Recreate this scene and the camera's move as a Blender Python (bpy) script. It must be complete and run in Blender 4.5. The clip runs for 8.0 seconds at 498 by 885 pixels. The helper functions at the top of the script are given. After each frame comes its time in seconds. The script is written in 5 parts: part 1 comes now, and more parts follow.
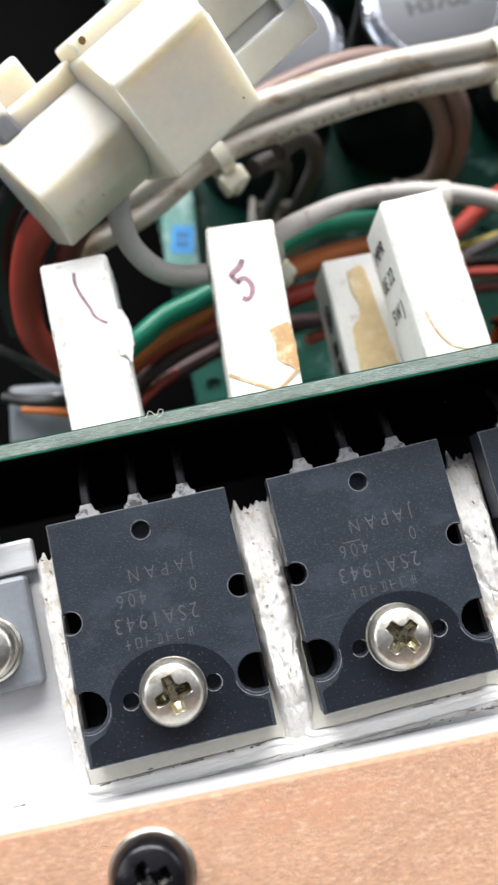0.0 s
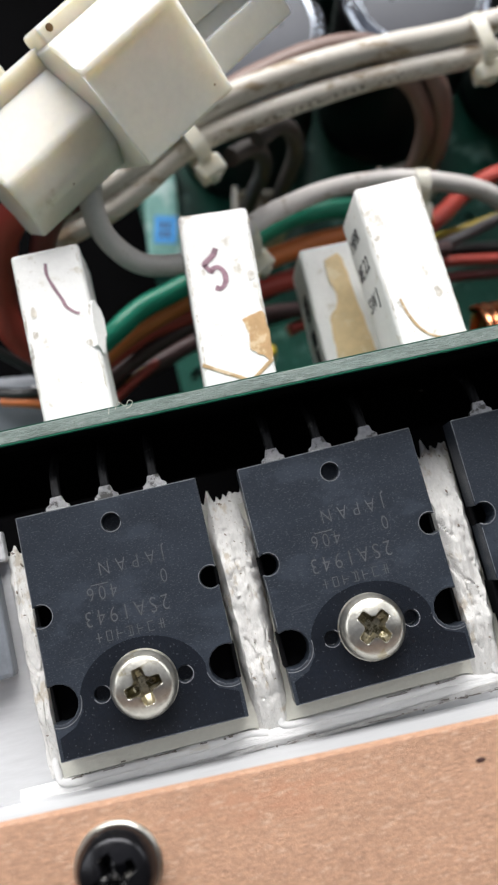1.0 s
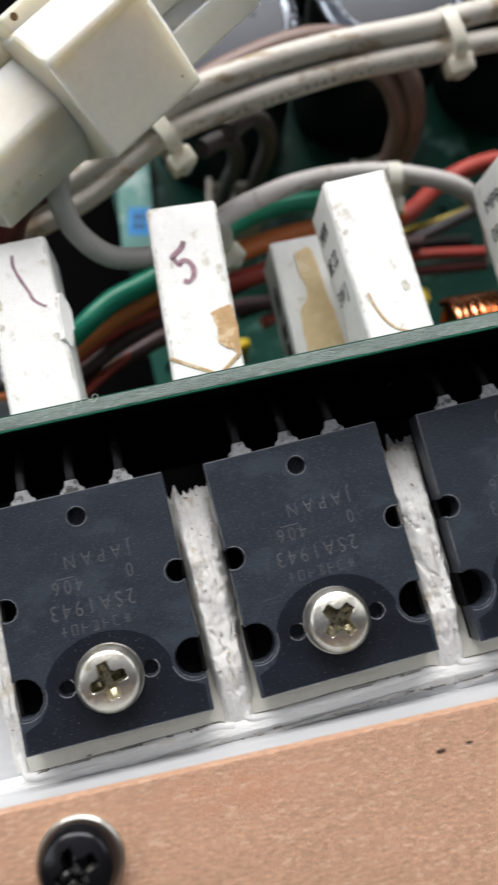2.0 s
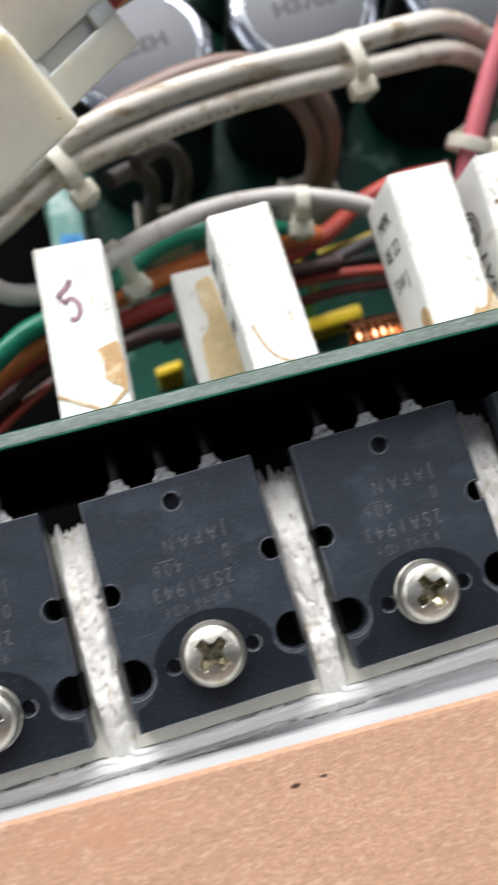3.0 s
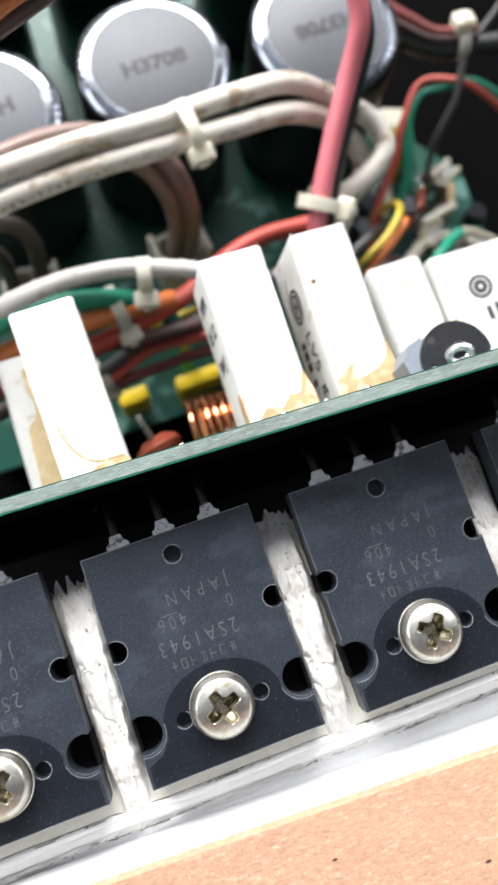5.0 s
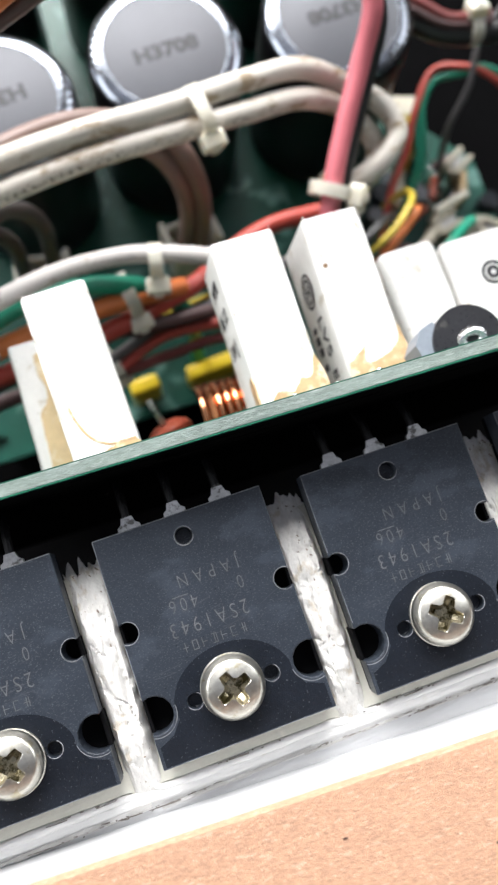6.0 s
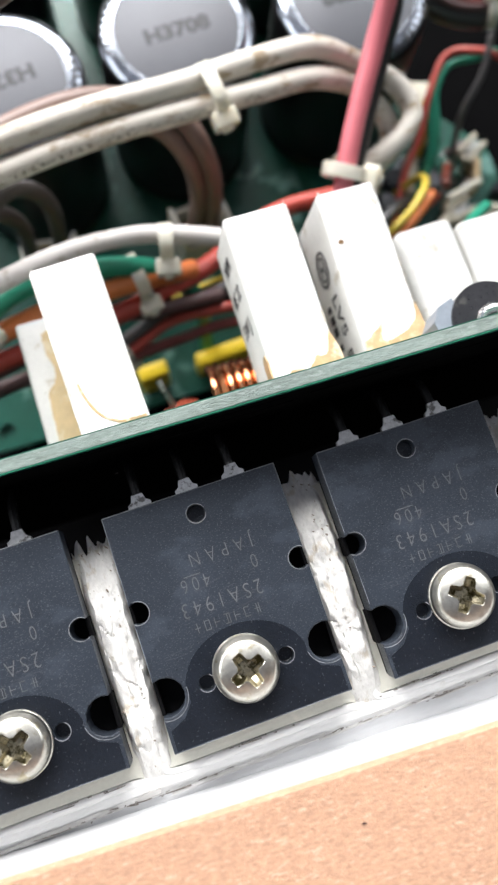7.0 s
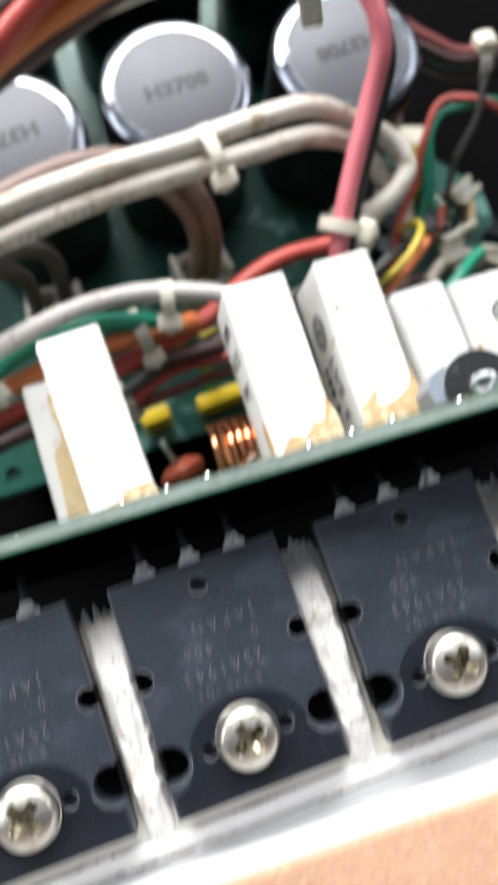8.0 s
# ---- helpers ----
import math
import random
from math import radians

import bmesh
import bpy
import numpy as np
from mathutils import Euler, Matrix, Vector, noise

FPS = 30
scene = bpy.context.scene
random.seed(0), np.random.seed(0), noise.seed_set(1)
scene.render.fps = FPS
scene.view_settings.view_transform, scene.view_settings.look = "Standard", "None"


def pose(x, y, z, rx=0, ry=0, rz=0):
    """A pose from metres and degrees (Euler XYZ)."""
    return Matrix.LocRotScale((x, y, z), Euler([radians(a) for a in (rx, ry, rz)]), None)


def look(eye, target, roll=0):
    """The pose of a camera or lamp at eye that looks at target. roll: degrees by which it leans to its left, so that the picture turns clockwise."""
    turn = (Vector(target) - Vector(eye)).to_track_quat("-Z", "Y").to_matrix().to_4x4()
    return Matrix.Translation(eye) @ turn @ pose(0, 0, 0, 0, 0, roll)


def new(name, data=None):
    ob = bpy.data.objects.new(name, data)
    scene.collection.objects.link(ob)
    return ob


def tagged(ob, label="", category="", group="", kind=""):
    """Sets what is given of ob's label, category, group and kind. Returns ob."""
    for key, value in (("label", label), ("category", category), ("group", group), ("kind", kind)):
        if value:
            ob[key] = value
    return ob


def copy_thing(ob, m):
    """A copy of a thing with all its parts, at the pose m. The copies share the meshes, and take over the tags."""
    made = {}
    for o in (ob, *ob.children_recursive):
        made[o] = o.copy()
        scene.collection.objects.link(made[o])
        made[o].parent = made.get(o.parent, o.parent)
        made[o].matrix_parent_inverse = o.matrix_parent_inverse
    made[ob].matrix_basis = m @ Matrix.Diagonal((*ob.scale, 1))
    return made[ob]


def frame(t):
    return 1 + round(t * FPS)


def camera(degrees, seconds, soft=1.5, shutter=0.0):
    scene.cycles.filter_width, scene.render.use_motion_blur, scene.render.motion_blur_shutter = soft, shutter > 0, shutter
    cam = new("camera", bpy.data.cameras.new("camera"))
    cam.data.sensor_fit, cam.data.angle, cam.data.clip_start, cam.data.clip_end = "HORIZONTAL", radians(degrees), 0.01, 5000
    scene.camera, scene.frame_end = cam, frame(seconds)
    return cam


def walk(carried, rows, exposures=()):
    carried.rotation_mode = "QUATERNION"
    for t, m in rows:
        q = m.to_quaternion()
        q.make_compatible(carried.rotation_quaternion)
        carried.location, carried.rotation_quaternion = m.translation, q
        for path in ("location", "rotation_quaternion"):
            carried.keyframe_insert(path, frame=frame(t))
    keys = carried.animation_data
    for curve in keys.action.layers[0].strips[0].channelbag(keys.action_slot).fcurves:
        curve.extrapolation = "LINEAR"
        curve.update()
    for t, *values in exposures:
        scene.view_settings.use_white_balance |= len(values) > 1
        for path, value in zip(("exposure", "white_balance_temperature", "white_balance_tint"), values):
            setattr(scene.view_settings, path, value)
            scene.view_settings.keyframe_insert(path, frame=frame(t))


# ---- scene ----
cam = camera(34.36, 8.0, soft=2.2, shutter=0.8)
cam.data.dof.use_dof, cam.data.dof.focus_distance, cam.data.dof.aperture_fstop = True, 0.087, 38.0
MM = 0.001
PATH = [  # seconds, place in millimetres, turn in degrees
    (0, 17.40, -10.75, 93.87, 10.337, -1.902, -13.028),
    (0.5, 19.42, -11.29, 92.77, 10.024, -1.865, -13.325),
    (1, 20.36, -11.41, 93.34, 9.723, -1.962, -13.526),
    (1.2, 20.24, -11.45, 93.20, 9.606, -1.818, -13.492),
    (2.3, 25.15, -11.69, 93.96, 9.081, -3.501, -14.058),
    (2.5, 28.26, -11.81, 95.64, 9.321, -3.244, -14.715),
    (3, 36.55, -12.07, 95.92, 9.619, -2.850, -15.889),
    (3.5, 45.41, -6.29, 99.38, 10.288, -2.772, -16.883),
    (3.7, 47.42, -2.23, 102.76, 10.440, -2.859, -16.667),
    (4, 47.31, 5.65, 105.48, 11.128, -3.109, -16.105),
    (4.5, 49.98, 4.11, 105.21, 11.349, -4.080, -16.836),
    (4.7, 51.68, -1.35, 99.69, 10.858, -4.990, -17.488),
    (5, 59.99, -6.53, 97.24, 10.055, -4.355, -18.931),
    (5.2, 59.75, -6.61, 97.94, 9.739, -3.769, -18.763),
    (6.3, 59.05, -8.17, 95.20, 9.639, -3.603, -18.528),
    (6.5, 57.78, -8.20, 93.75, 9.501, -3.506, -18.252),
    (7, 57.73, -9.76, 93.72, 9.724, -3.449, -18.256),
    (7.5, 57.74, -10.15, 93.99, 9.655, -3.411, -18.313),
    (7.8, 57.61, -8.90, 95.57, 10.084, -3.554, -18.398),
    (8, 59.81, -3.66, 98.17, 10.499, -3.209, -18.682),
]
walk(cam, [(t, pose(x * MM, y * MM, z * MM, rx, ry, rz)) for t, x, y, z, rx, ry, rz in PATH],
     exposures=[(0, 0.0), (0.5, -0.22), (1, -0.45), (2.3, -0.7), (2.5, -0.76), (3, -0.26), (3.5, -0.12), (4, 0.03), (4.5, 0.08), (5, 0.32), (6.3, 0.26), (7.5, 0.27), (8, 0.2)])

# ---- light: a workshop bench by a big window, two smaller windows at the sides ----
world = bpy.data.worlds.new("world")
scene.world = world
world.use_nodes = True
wn = world.node_tree.nodes
sky = wn.new("ShaderNodeTexSky")
sky.sky_type, sky.sun_disc, sky.sun_elevation, sky.sun_rotation = "NISHITA", False, radians(40), radians(160)
world.node_tree.links.new(sky.outputs[0], wn["Background"].inputs[0])
wn["Background"].inputs[1].default_value = 0.1


def window_light(name, eye, target, sx, sy, watts, tint):
    lamp = bpy.data.lights.new(name, "AREA")
    lamp.shape, lamp.size, lamp.size_y, lamp.energy, lamp.color = "RECTANGLE", sx, sy, watts, tint
    new(name, lamp).matrix_world = look(eye, target)


window_light("window_light_north", (0.05, 1.28, 0.93), (0.05, 0, 0.93), 1.9, 0.86, 100, (1.0, 0.985, 0.985))
window_light("window_light_west", (-1.48, 0.62, 1.05), (0, 0.62, 1.05), 1.0, 0.9, 14, (0.97, 0.98, 1.0))
window_light("window_light_east", (1.58, 0.62, 1.05), (0, 0.62, 1.05), 1.0, 0.9, 14, (0.97, 0.98, 1.0))


# ---- materials ----
def mat(name, col, rough=0.5, metal=0.0, var=0.12, size=1.0, bump=0.0, fine=6.0, stain=None, amount=0.5, stain_size=0.25,
        spec=0.5, coat=0.0, stretch=(1, 1, 1), rough_var=0.1, sub=0.0, shade=0.0, trans=0.0, specks=None, broad=1.0):
    """A worn surface: grain at two scales, stains with an edge of their own, fine relief. Sizes are per millimetre."""
    m = bpy.data.materials.new(name)
    m.use_nodes = True
    n, link = m.node_tree.nodes, m.node_tree.links.new
    b = n["Principled BSDF"]
    b.inputs["Metallic"].default_value = metal
    b.inputs["Specular IOR Level"].default_value = spec
    b.inputs["Coat Weight"].default_value = coat
    b.inputs["Coat Roughness"].default_value = 0.15
    b.inputs["Transmission Weight"].default_value = trans
    if sub:
        b.inputs["Subsurface Weight"].default_value = sub
        b.inputs["Subsurface Radius"].default_value = (0.006, 0.005, 0.0035)
        b.inputs["Subsurface Scale"].default_value = 1.0
    tc = n.new("ShaderNodeTexCoord")
    mp = n.new("ShaderNodeMapping")
    mp.inputs["Scale"].default_value = [s * 1000 for s in stretch]
    link(tc.outputs["Object"], mp.inputs["Vector"])
    info = n.new("ShaderNodeObjectInfo")
    off = n.new("ShaderNodeVectorMath")
    off.operation = "ADD"
    shift = n.new("ShaderNodeMath")
    shift.operation = "MULTIPLY"
    shift.inputs[1].default_value = 50.0
    link(info.outputs["Random"], shift.inputs[0])
    link(mp.outputs[0], off.inputs[0])
    link(shift.outputs[0], off.inputs[1])

    def grain(scale, detail=3.0, rough_=0.6):
        t = n.new("ShaderNodeTexNoise")
        t.inputs["Scale"].default_value, t.inputs["Detail"].default_value, t.inputs["Roughness"].default_value = scale, detail, rough_
        link(off.outputs[0], t.inputs["Vector"])
        return t.outputs["Fac"]

    coarse, small = grain(0.18 * size), grain(fine * 0.35 * size, 4)
    both = n.new("ShaderNodeMath")
    both.operation = "MULTIPLY_ADD"
    both.inputs[1].default_value = broad
    link(coarse, both.inputs[0])
    link(small, both.inputs[2])
    ramp = n.new("ShaderNodeMapRange")
    ramp.inputs["From Min"].default_value, ramp.inputs["From Max"].default_value = 0.1 + 0.5 * broad, 0.9 + 0.5 * broad
    ramp.inputs["To Min"].default_value, ramp.inputs["To Max"].default_value = 1 - var, 1 + var
    link(both.outputs[0], ramp.inputs[0])
    if shade:
        one = n.new("ShaderNodeMapRange")
        one.inputs["To Min"].default_value, one.inputs["To Max"].default_value = 1 - shade, 1 + shade
        link(info.outputs["Random"], one.inputs[0])
        mul = n.new("ShaderNodeMath")
        mul.operation = "MULTIPLY"
        link(ramp.outputs[0], mul.inputs[0])
        link(one.outputs[0], mul.inputs[1])
        factor = mul.outputs[0]
    else:
        factor = ramp.outputs[0]
    tint = n.new("ShaderNodeVectorMath")
    tint.operation = "SCALE"
    tint.inputs[0].default_value = col
    link(factor, tint.inputs["Scale"])
    out = tint.outputs[0]
    if stain:
        s = grain(stain_size * size, 5, 0.65)
        edge = n.new("ShaderNodeMapRange")
        edge.inputs["From Min"].default_value, edge.inputs["From Max"].default_value = 0.68 - 0.3 * amount, 0.76 - 0.3 * amount
        link(s, edge.inputs[0])
        mix = n.new("ShaderNodeMix")
        mix.data_type = "RGBA"
        link(edge.outputs[0], mix.inputs[0])
        link(out, mix.inputs[6])
        mix.inputs[7].default_value = (*stain, 1)
        out = mix.outputs[2]
    if specks:
        s = grain(specks[1], 2, 0.5)
        dot = n.new("ShaderNodeMapRange")
        dot.inputs["From Min"].default_value, dot.inputs["From Max"].default_value = specks[2], specks[2] + 0.05
        link(s, dot.inputs[0])
        mix = n.new("ShaderNodeMix")
        mix.data_type = "RGBA"
        link(dot.outputs[0], mix.inputs[0])
        link(out, mix.inputs[6])
        mix.inputs[7].default_value = (*specks[0], 1)
        out = mix.outputs[2]
    link(out, b.inputs["Base Color"])
    rr = n.new("ShaderNodeMapRange")
    rr.inputs["To Min"].default_value, rr.inputs["To Max"].default_value = max(0.02, rough - rough_var), min(1, rough + rough_var)
    link(small, rr.inputs[0])
    link(rr.outputs[0], b.inputs["Roughness"])
    if bump:
        bp = n.new("ShaderNodeBump")
        bp.inputs["Strength"].default_value, bp.inputs["Distance"].default_value = 1.0, bump * 0.001
        link(grain(fine * size, 3), bp.inputs["Height"])
        link(bp.outputs[0], b.inputs["Normal"])
    return m


# Lighter bluish mottling puts some of the tops' sheen into the colour.
M_EPOXY = mat("moulded_epoxy", (0.0205, 0.0255, 0.0340), 0.32, var=0.3, bump=0.014, fine=13, spec=0.3, stain=(0.0300, 0.0372, 0.0490), amount=0.5, stain_size=0.2, stretch=(0.7, 1.2, 1), specks=((0.056, 0.064, 0.074), 6.5, 0.60), rough_var=0.12)
M_EPOXY_DARK = mat("moulded_epoxy_dark", (0.0062, 0.0084, 0.0128), 0.36, var=0.4, bump=0.05, fine=7, spec=0.22, specks=((0.06, 0.064, 0.07), 4.0, 0.67))
M_PIT_SHADE = mat("pit_shade", (0.002, 0.002, 0.0025), 0.7, var=0.2, spec=0.08)
M_LASER = mat("laser_lettering", (0.070, 0.074, 0.080), 0.7, var=0.6, fine=9)
M_WORN_GLINT = mat("worn_edge_highlight", (0.14, 0.145, 0.155), 0.5, var=0.7, fine=5)
M_SCUFF_SHEEN = mat("epoxy_scuff_sheen", (0.034, 0.040, 0.050), 0.5, var=0.6, fine=6, spec=0.3)
M_SCREW = mat("plated_screw_steel", (0.52, 0.505, 0.45), 0.33, 1.0, var=0.22, bump=0.012, fine=6, stain=(0.42, 0.38, 0.28), amount=0.34, stain_size=0.6, rough_var=0.1)
M_SCREW_DIRT = mat("screw_recess", (0.30, 0.27, 0.19), 0.34, 0.85, var=0.6, fine=6, stain=(0.06, 0.05, 0.02), amount=0.62, stain_size=0.7)
M_BLACK_STEEL = mat("blackened_steel", (0.014, 0.014, 0.016), 0.2, 0.6, var=0.3, bump=0.015)
M_CHIPPED = mat("chipped_black_steel", (0.012, 0.012, 0.013), 0.25, 0.8, var=0.3, stain=(0.55, 0.53, 0.48), amount=0.45, stain_size=0.9)
M_TIN = mat("tinned_lead", (0.50, 0.50, 0.49), 0.36, 1.0, var=0.35, bump=0.05, stain=(0.16, 0.155, 0.145), amount=0.45, stain_size=0.8)
# Lead metal again, darkened so the board's shade on the pins is painted.
M_PIN_SHADE = mat("shaded_pin", (0.022, 0.022, 0.023), 0.55, 0.8, var=0.6, bump=0.06, fine=3, stain=(0.10, 0.10, 0.096), amount=0.25, stain_size=0.9)
M_SOLDER = mat("solder", (0.72, 0.72, 0.72), 0.22, 1.0, var=0.2, bump=0.04)
M_ALU = mat("raw_aluminium", (0.51, 0.515, 0.52), 0.5, 0.15, var=0.1, bump=0.012, stretch=(0.15, 1, 1), stain=(0.44, 0.44, 0.44), amount=0.28, stain_size=0.4)
M_PASTE = mat("thermal_paste", (0.70, 0.69, 0.66), 0.85, var=0.2, bump=0.11, fine=6.5, spec=0.25, stain=(0.56, 0.51, 0.43), amount=0.4, stain_size=0.5, stretch=(1.2, 0.6, 1), specks=((0.44, 0.40, 0.34), 3.2, 0.68))
M_BEAD = mat("thermal_paste_bead", (0.70, 0.695, 0.68), 0.7, var=0.12, bump=0.14, fine=2.6, stain=(0.62, 0.59, 0.53), amount=0.2, stain_size=0.5, stretch=(0.3, 1, 1))
M_PAD = mat("insulating_pad", (0.50, 0.495, 0.435), 0.45, var=0.08, bump=0.02, stain=(0.60, 0.57, 0.50), amount=0.25)
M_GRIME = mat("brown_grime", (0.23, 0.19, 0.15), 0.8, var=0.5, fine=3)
M_SMUT_SHADE = mat("smut_shade", (0.12, 0.105, 0.09), 0.75, var=0.5, stain=(0.30, 0.285, 0.27), amount=0.45, stain_size=1.2)
M_WOOD = mat("bare_wood", (0.556, 0.322, 0.205), 0.62, var=0.46, broad=0.25, bump=0.2, fine=6.0, stretch=(0.55, 2.0, 1), stain=(0.59, 0.31, 0.19), amount=0.34, stain_size=0.06, specks=((0.66, 0.43, 0.30), 1.8, 0.61))
M_SMEAR_SHADE = mat("pale_smear_shade", (0.36, 0.35, 0.335), 0.6, var=0.3, fine=3, stain=(0.52, 0.51, 0.50), amount=0.55, stain_size=0.7, stretch=(0.3, 1.5, 1))
M_KNOT = mat("wood_speck", (0.05, 0.02, 0.015), 0.8, var=0.3)
M_FR4 = mat("glass_fibre_edge", (0.205, 0.252, 0.228), 0.75, var=0.42, bump=0.2, fine=7, stretch=(0.35, 1.6, 1), stain=(0.28, 0.325, 0.30), amount=0.4, stain_size=1.6, spec=0.35)
M_MASK = mat("green_solder_mask", (0.005, 0.062, 0.038), 0.35, var=0.22, bump=0.01, stain=(0.008, 0.08, 0.052), amount=0.4, stain_size=0.2)
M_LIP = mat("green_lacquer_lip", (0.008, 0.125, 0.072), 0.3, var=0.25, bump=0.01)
# Near-black colour that paints the shade on the upright board's front.
M_FACE_SHADE = mat("front_face_shade", (0.0012, 0.0013, 0.0014), 0.8, var=0.3, bump=0.02, spec=0.03)
# Pale teal patches paint reflected glare into the lower board's colour.
M_MASK_LOW = mat("green_board_glare", (0.0075, 0.066, 0.046), 0.3, var=0.3, bump=0.02, spec=0.45, stain=(0.12, 0.24, 0.21), amount=0.40, stain_size=0.07)
M_CERAMIC = mat("white_ceramic", (0.80, 0.79, 0.76), 0.55, var=0.07, bump=0.07, fine=4, stain=(0.60, 0.56, 0.48), amount=0.26, stain_size=0.35, specks=((0.46, 0.41, 0.33), 2.4, 0.71))
M_SOOT = mat("grey_brown_dirt", (0.50, 0.46, 0.39), 0.7, var=0.4, fine=4, stain=(0.72, 0.70, 0.66), amount=0.55, stain_size=1.2)
M_INK = mat("printed_ink", (0.03, 0.03, 0.034), 0.6, var=0.4, fine=10)
M_MARKER = mat("purple_marker", (0.24, 0.14, 0.17), 0.5, var=0.7, fine=3)
M_GLUE = mat("tan_glue", (0.46, 0.315, 0.165), 0.38, var=0.3, bump=0.08, fine=2, stain=(0.64, 0.52, 0.36), amount=0.55, stain_size=0.55)
M_GLUE_PALE = mat("pale_glue", (0.68, 0.52, 0.29), 0.4, var=0.18, bump=0.06, fine=2, stain=(0.74, 0.63, 0.43), amount=0.45, stain_size=0.3)
M_GLUE_BROWN = mat("brown_flux", (0.46, 0.29, 0.14), 0.4, var=0.25, bump=0.05, fine=2, stain=(0.62, 0.47, 0.29), amount=0.4, stain_size=0.5)
M_NYLON = mat("cream_nylon", (0.735, 0.695, 0.595), 0.33, var=0.06, bump=0.015, fine=3, stain=(0.62, 0.56, 0.44), amount=0.14, stain_size=0.2, sub=0.85)
M_TIE = mat("clear_nylon_tie", (0.66, 0.62, 0.51), 0.3, var=0.1, bump=0.02, sub=0.3)
M_DIRT = mat("rusty_dirt", (0.16, 0.09, 0.035), 0.8, var=0.4)
M_CAN = mat("capacitor_top", (0.096, 0.099, 0.112), 0.55, 0.15, var=0.07, bump=0.01, fine=4)
M_RIM = mat("crimped_aluminium", (0.33, 0.355, 0.40), 0.2, 1.0, var=0.25, bump=0.012, fine=1.2)
M_SLEEVE = mat("black_sleeve", (0.003, 0.003, 0.0035), 0.34, spec=0.4, var=0.2, bump=0.01)
M_GLOSS = mat("glossy_black_moulding", (0.012, 0.012, 0.014), 0.3, var=0.3, bump=0.02, spec=0.6, stain=(0.05, 0.048, 0.045), amount=0.3, stain_size=0.5)
M_COPPER = mat("enamelled_copper", (0.62, 0.27, 0.13), 0.22, 1.0, var=0.15)
M_YELLOW = mat("yellow_film", (0.70, 0.50, 0.02), 0.35, var=0.15, bump=0.01, stain=(0.5, 0.33, 0.02), amount=0.3)
M_RUST = mat("red_brown_epoxy", (0.32, 0.065, 0.035), 0.3, var=0.15)
M_CREAM = mat("cream_plastic", (0.46, 0.42, 0.33), 0.45, var=0.3, stain=(0.2, 0.16, 0.1), amount=0.45)
M_GREYP = mat("grey_plastic", (0.165, 0.18, 0.20), 0.4, var=0.15)
M_FLANK = mat("slate_grey_plastic", (0.19, 0.215, 0.25), 0.45, var=0.15)
M_CLEAR = mat("milky_housing", (0.50, 0.48, 0.42), 0.3, var=0.15, sub=0.2)
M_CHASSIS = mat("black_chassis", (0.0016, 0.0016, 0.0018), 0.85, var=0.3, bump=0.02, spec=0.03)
M_WALL = mat("painted_wall", (0.05, 0.05, 0.052), 0.8, var=0.03, size=0.02)
M_CEIL = mat("grey_ceiling", (0.13, 0.14, 0.17), 0.8, var=0.03, size=0.02)
M_BENCH = mat("bench_board", (0.10, 0.07, 0.045), 0.6, var=0.2, size=0.05, stretch=(0.2, 1, 1))
M_STICKER = mat("blue_sticker", (0.03, 0.26, 0.62), 0.4, var=0.1)
WIRE = {
    "white": mat("wire_white", (0.61, 0.57, 0.505), 0.42, var=0.12, bump=0.02, stain=(0.36, 0.28, 0.19), amount=0.46, stain_size=0.35, stretch=(0.4, 1, 1)),
    "grey": mat("wire_pale_grey", (0.58, 0.55, 0.52), 0.42, var=0.08, bump=0.02, stain=(0.36, 0.31, 0.26), amount=0.3, stain_size=0.3),
    "dark_grey": mat("wire_dark_grey", (0.078, 0.073, 0.074), 0.4, var=0.12, bump=0.02),
    "charcoal": mat("wire_charcoal", (0.066, 0.057, 0.052), 0.5, var=0.12, bump=0.02),
    "brown": mat("wire_mauve_brown", (0.205, 0.137, 0.114), 0.42, var=0.12, bump=0.02),
    "dark_brown": mat("wire_dark_brown", (0.075, 0.037, 0.036), 0.4, var=0.12, bump=0.02),
    "red": mat("wire_red", (0.41, 0.058, 0.042), 0.38, var=0.12, bump=0.02),
    "dark_red": mat("wire_dark_red", (0.15, 0.03, 0.027), 0.38, var=0.12, bump=0.02),
    "orange": mat("wire_orange", (0.66, 0.19, 0.055), 0.38, var=0.12, bump=0.02),
    "blue": mat("wire_blue", (0.065, 0.18, 0.50), 0.36, var=0.12, bump=0.02),
    "green": mat("wire_green", (0.012, 0.22, 0.135), 0.36, var=0.12, bump=0.02),
    "pink": mat("wire_pink", (0.62, 0.165, 0.195), 0.38, var=0.1, bump=0.02),
    "yellow": mat("wire_yellow", (0.52, 0.39, 0.045), 0.38, var=0.1, bump=0.02),
    "black": mat("wire_black", (0.018, 0.018, 0.018), 0.36, var=0.2, bump=0.02),
}


# ---- mesh helpers; all shapes are in millimetres ----
def part(name, bm, material, parent=None, label="", smooth=False, spot=None):
    bmesh.ops.scale(bm, vec=(MM, MM, MM), verts=bm.verts)
    bmesh.ops.recalc_face_normals(bm, faces=bm.faces)
    me = bpy.data.meshes.new(name)
    bm.to_mesh(me)
    bm.free()
    me.materials.append(material)
    if smooth:
        me.shade_smooth()
        me.set_sharp_from_angle(angle=radians(38))
    ob = new(name, me)
    if parent:
        ob.parent = parent
    if spot is not None:
        ob.matrix_basis = spot
    if label:
        ob["label"] = label
    return ob


def at(x, y, z, rx=0, ry=0, rz=0):
    return pose(x * MM, y * MM, z * MM, rx, ry, rz)


def thing(name, spot, label, category, group="", kind=""):
    ob = new(name)
    ob.empty_display_size = 0.005
    ob.matrix_basis = spot
    return tagged(ob, label, category, group, kind)


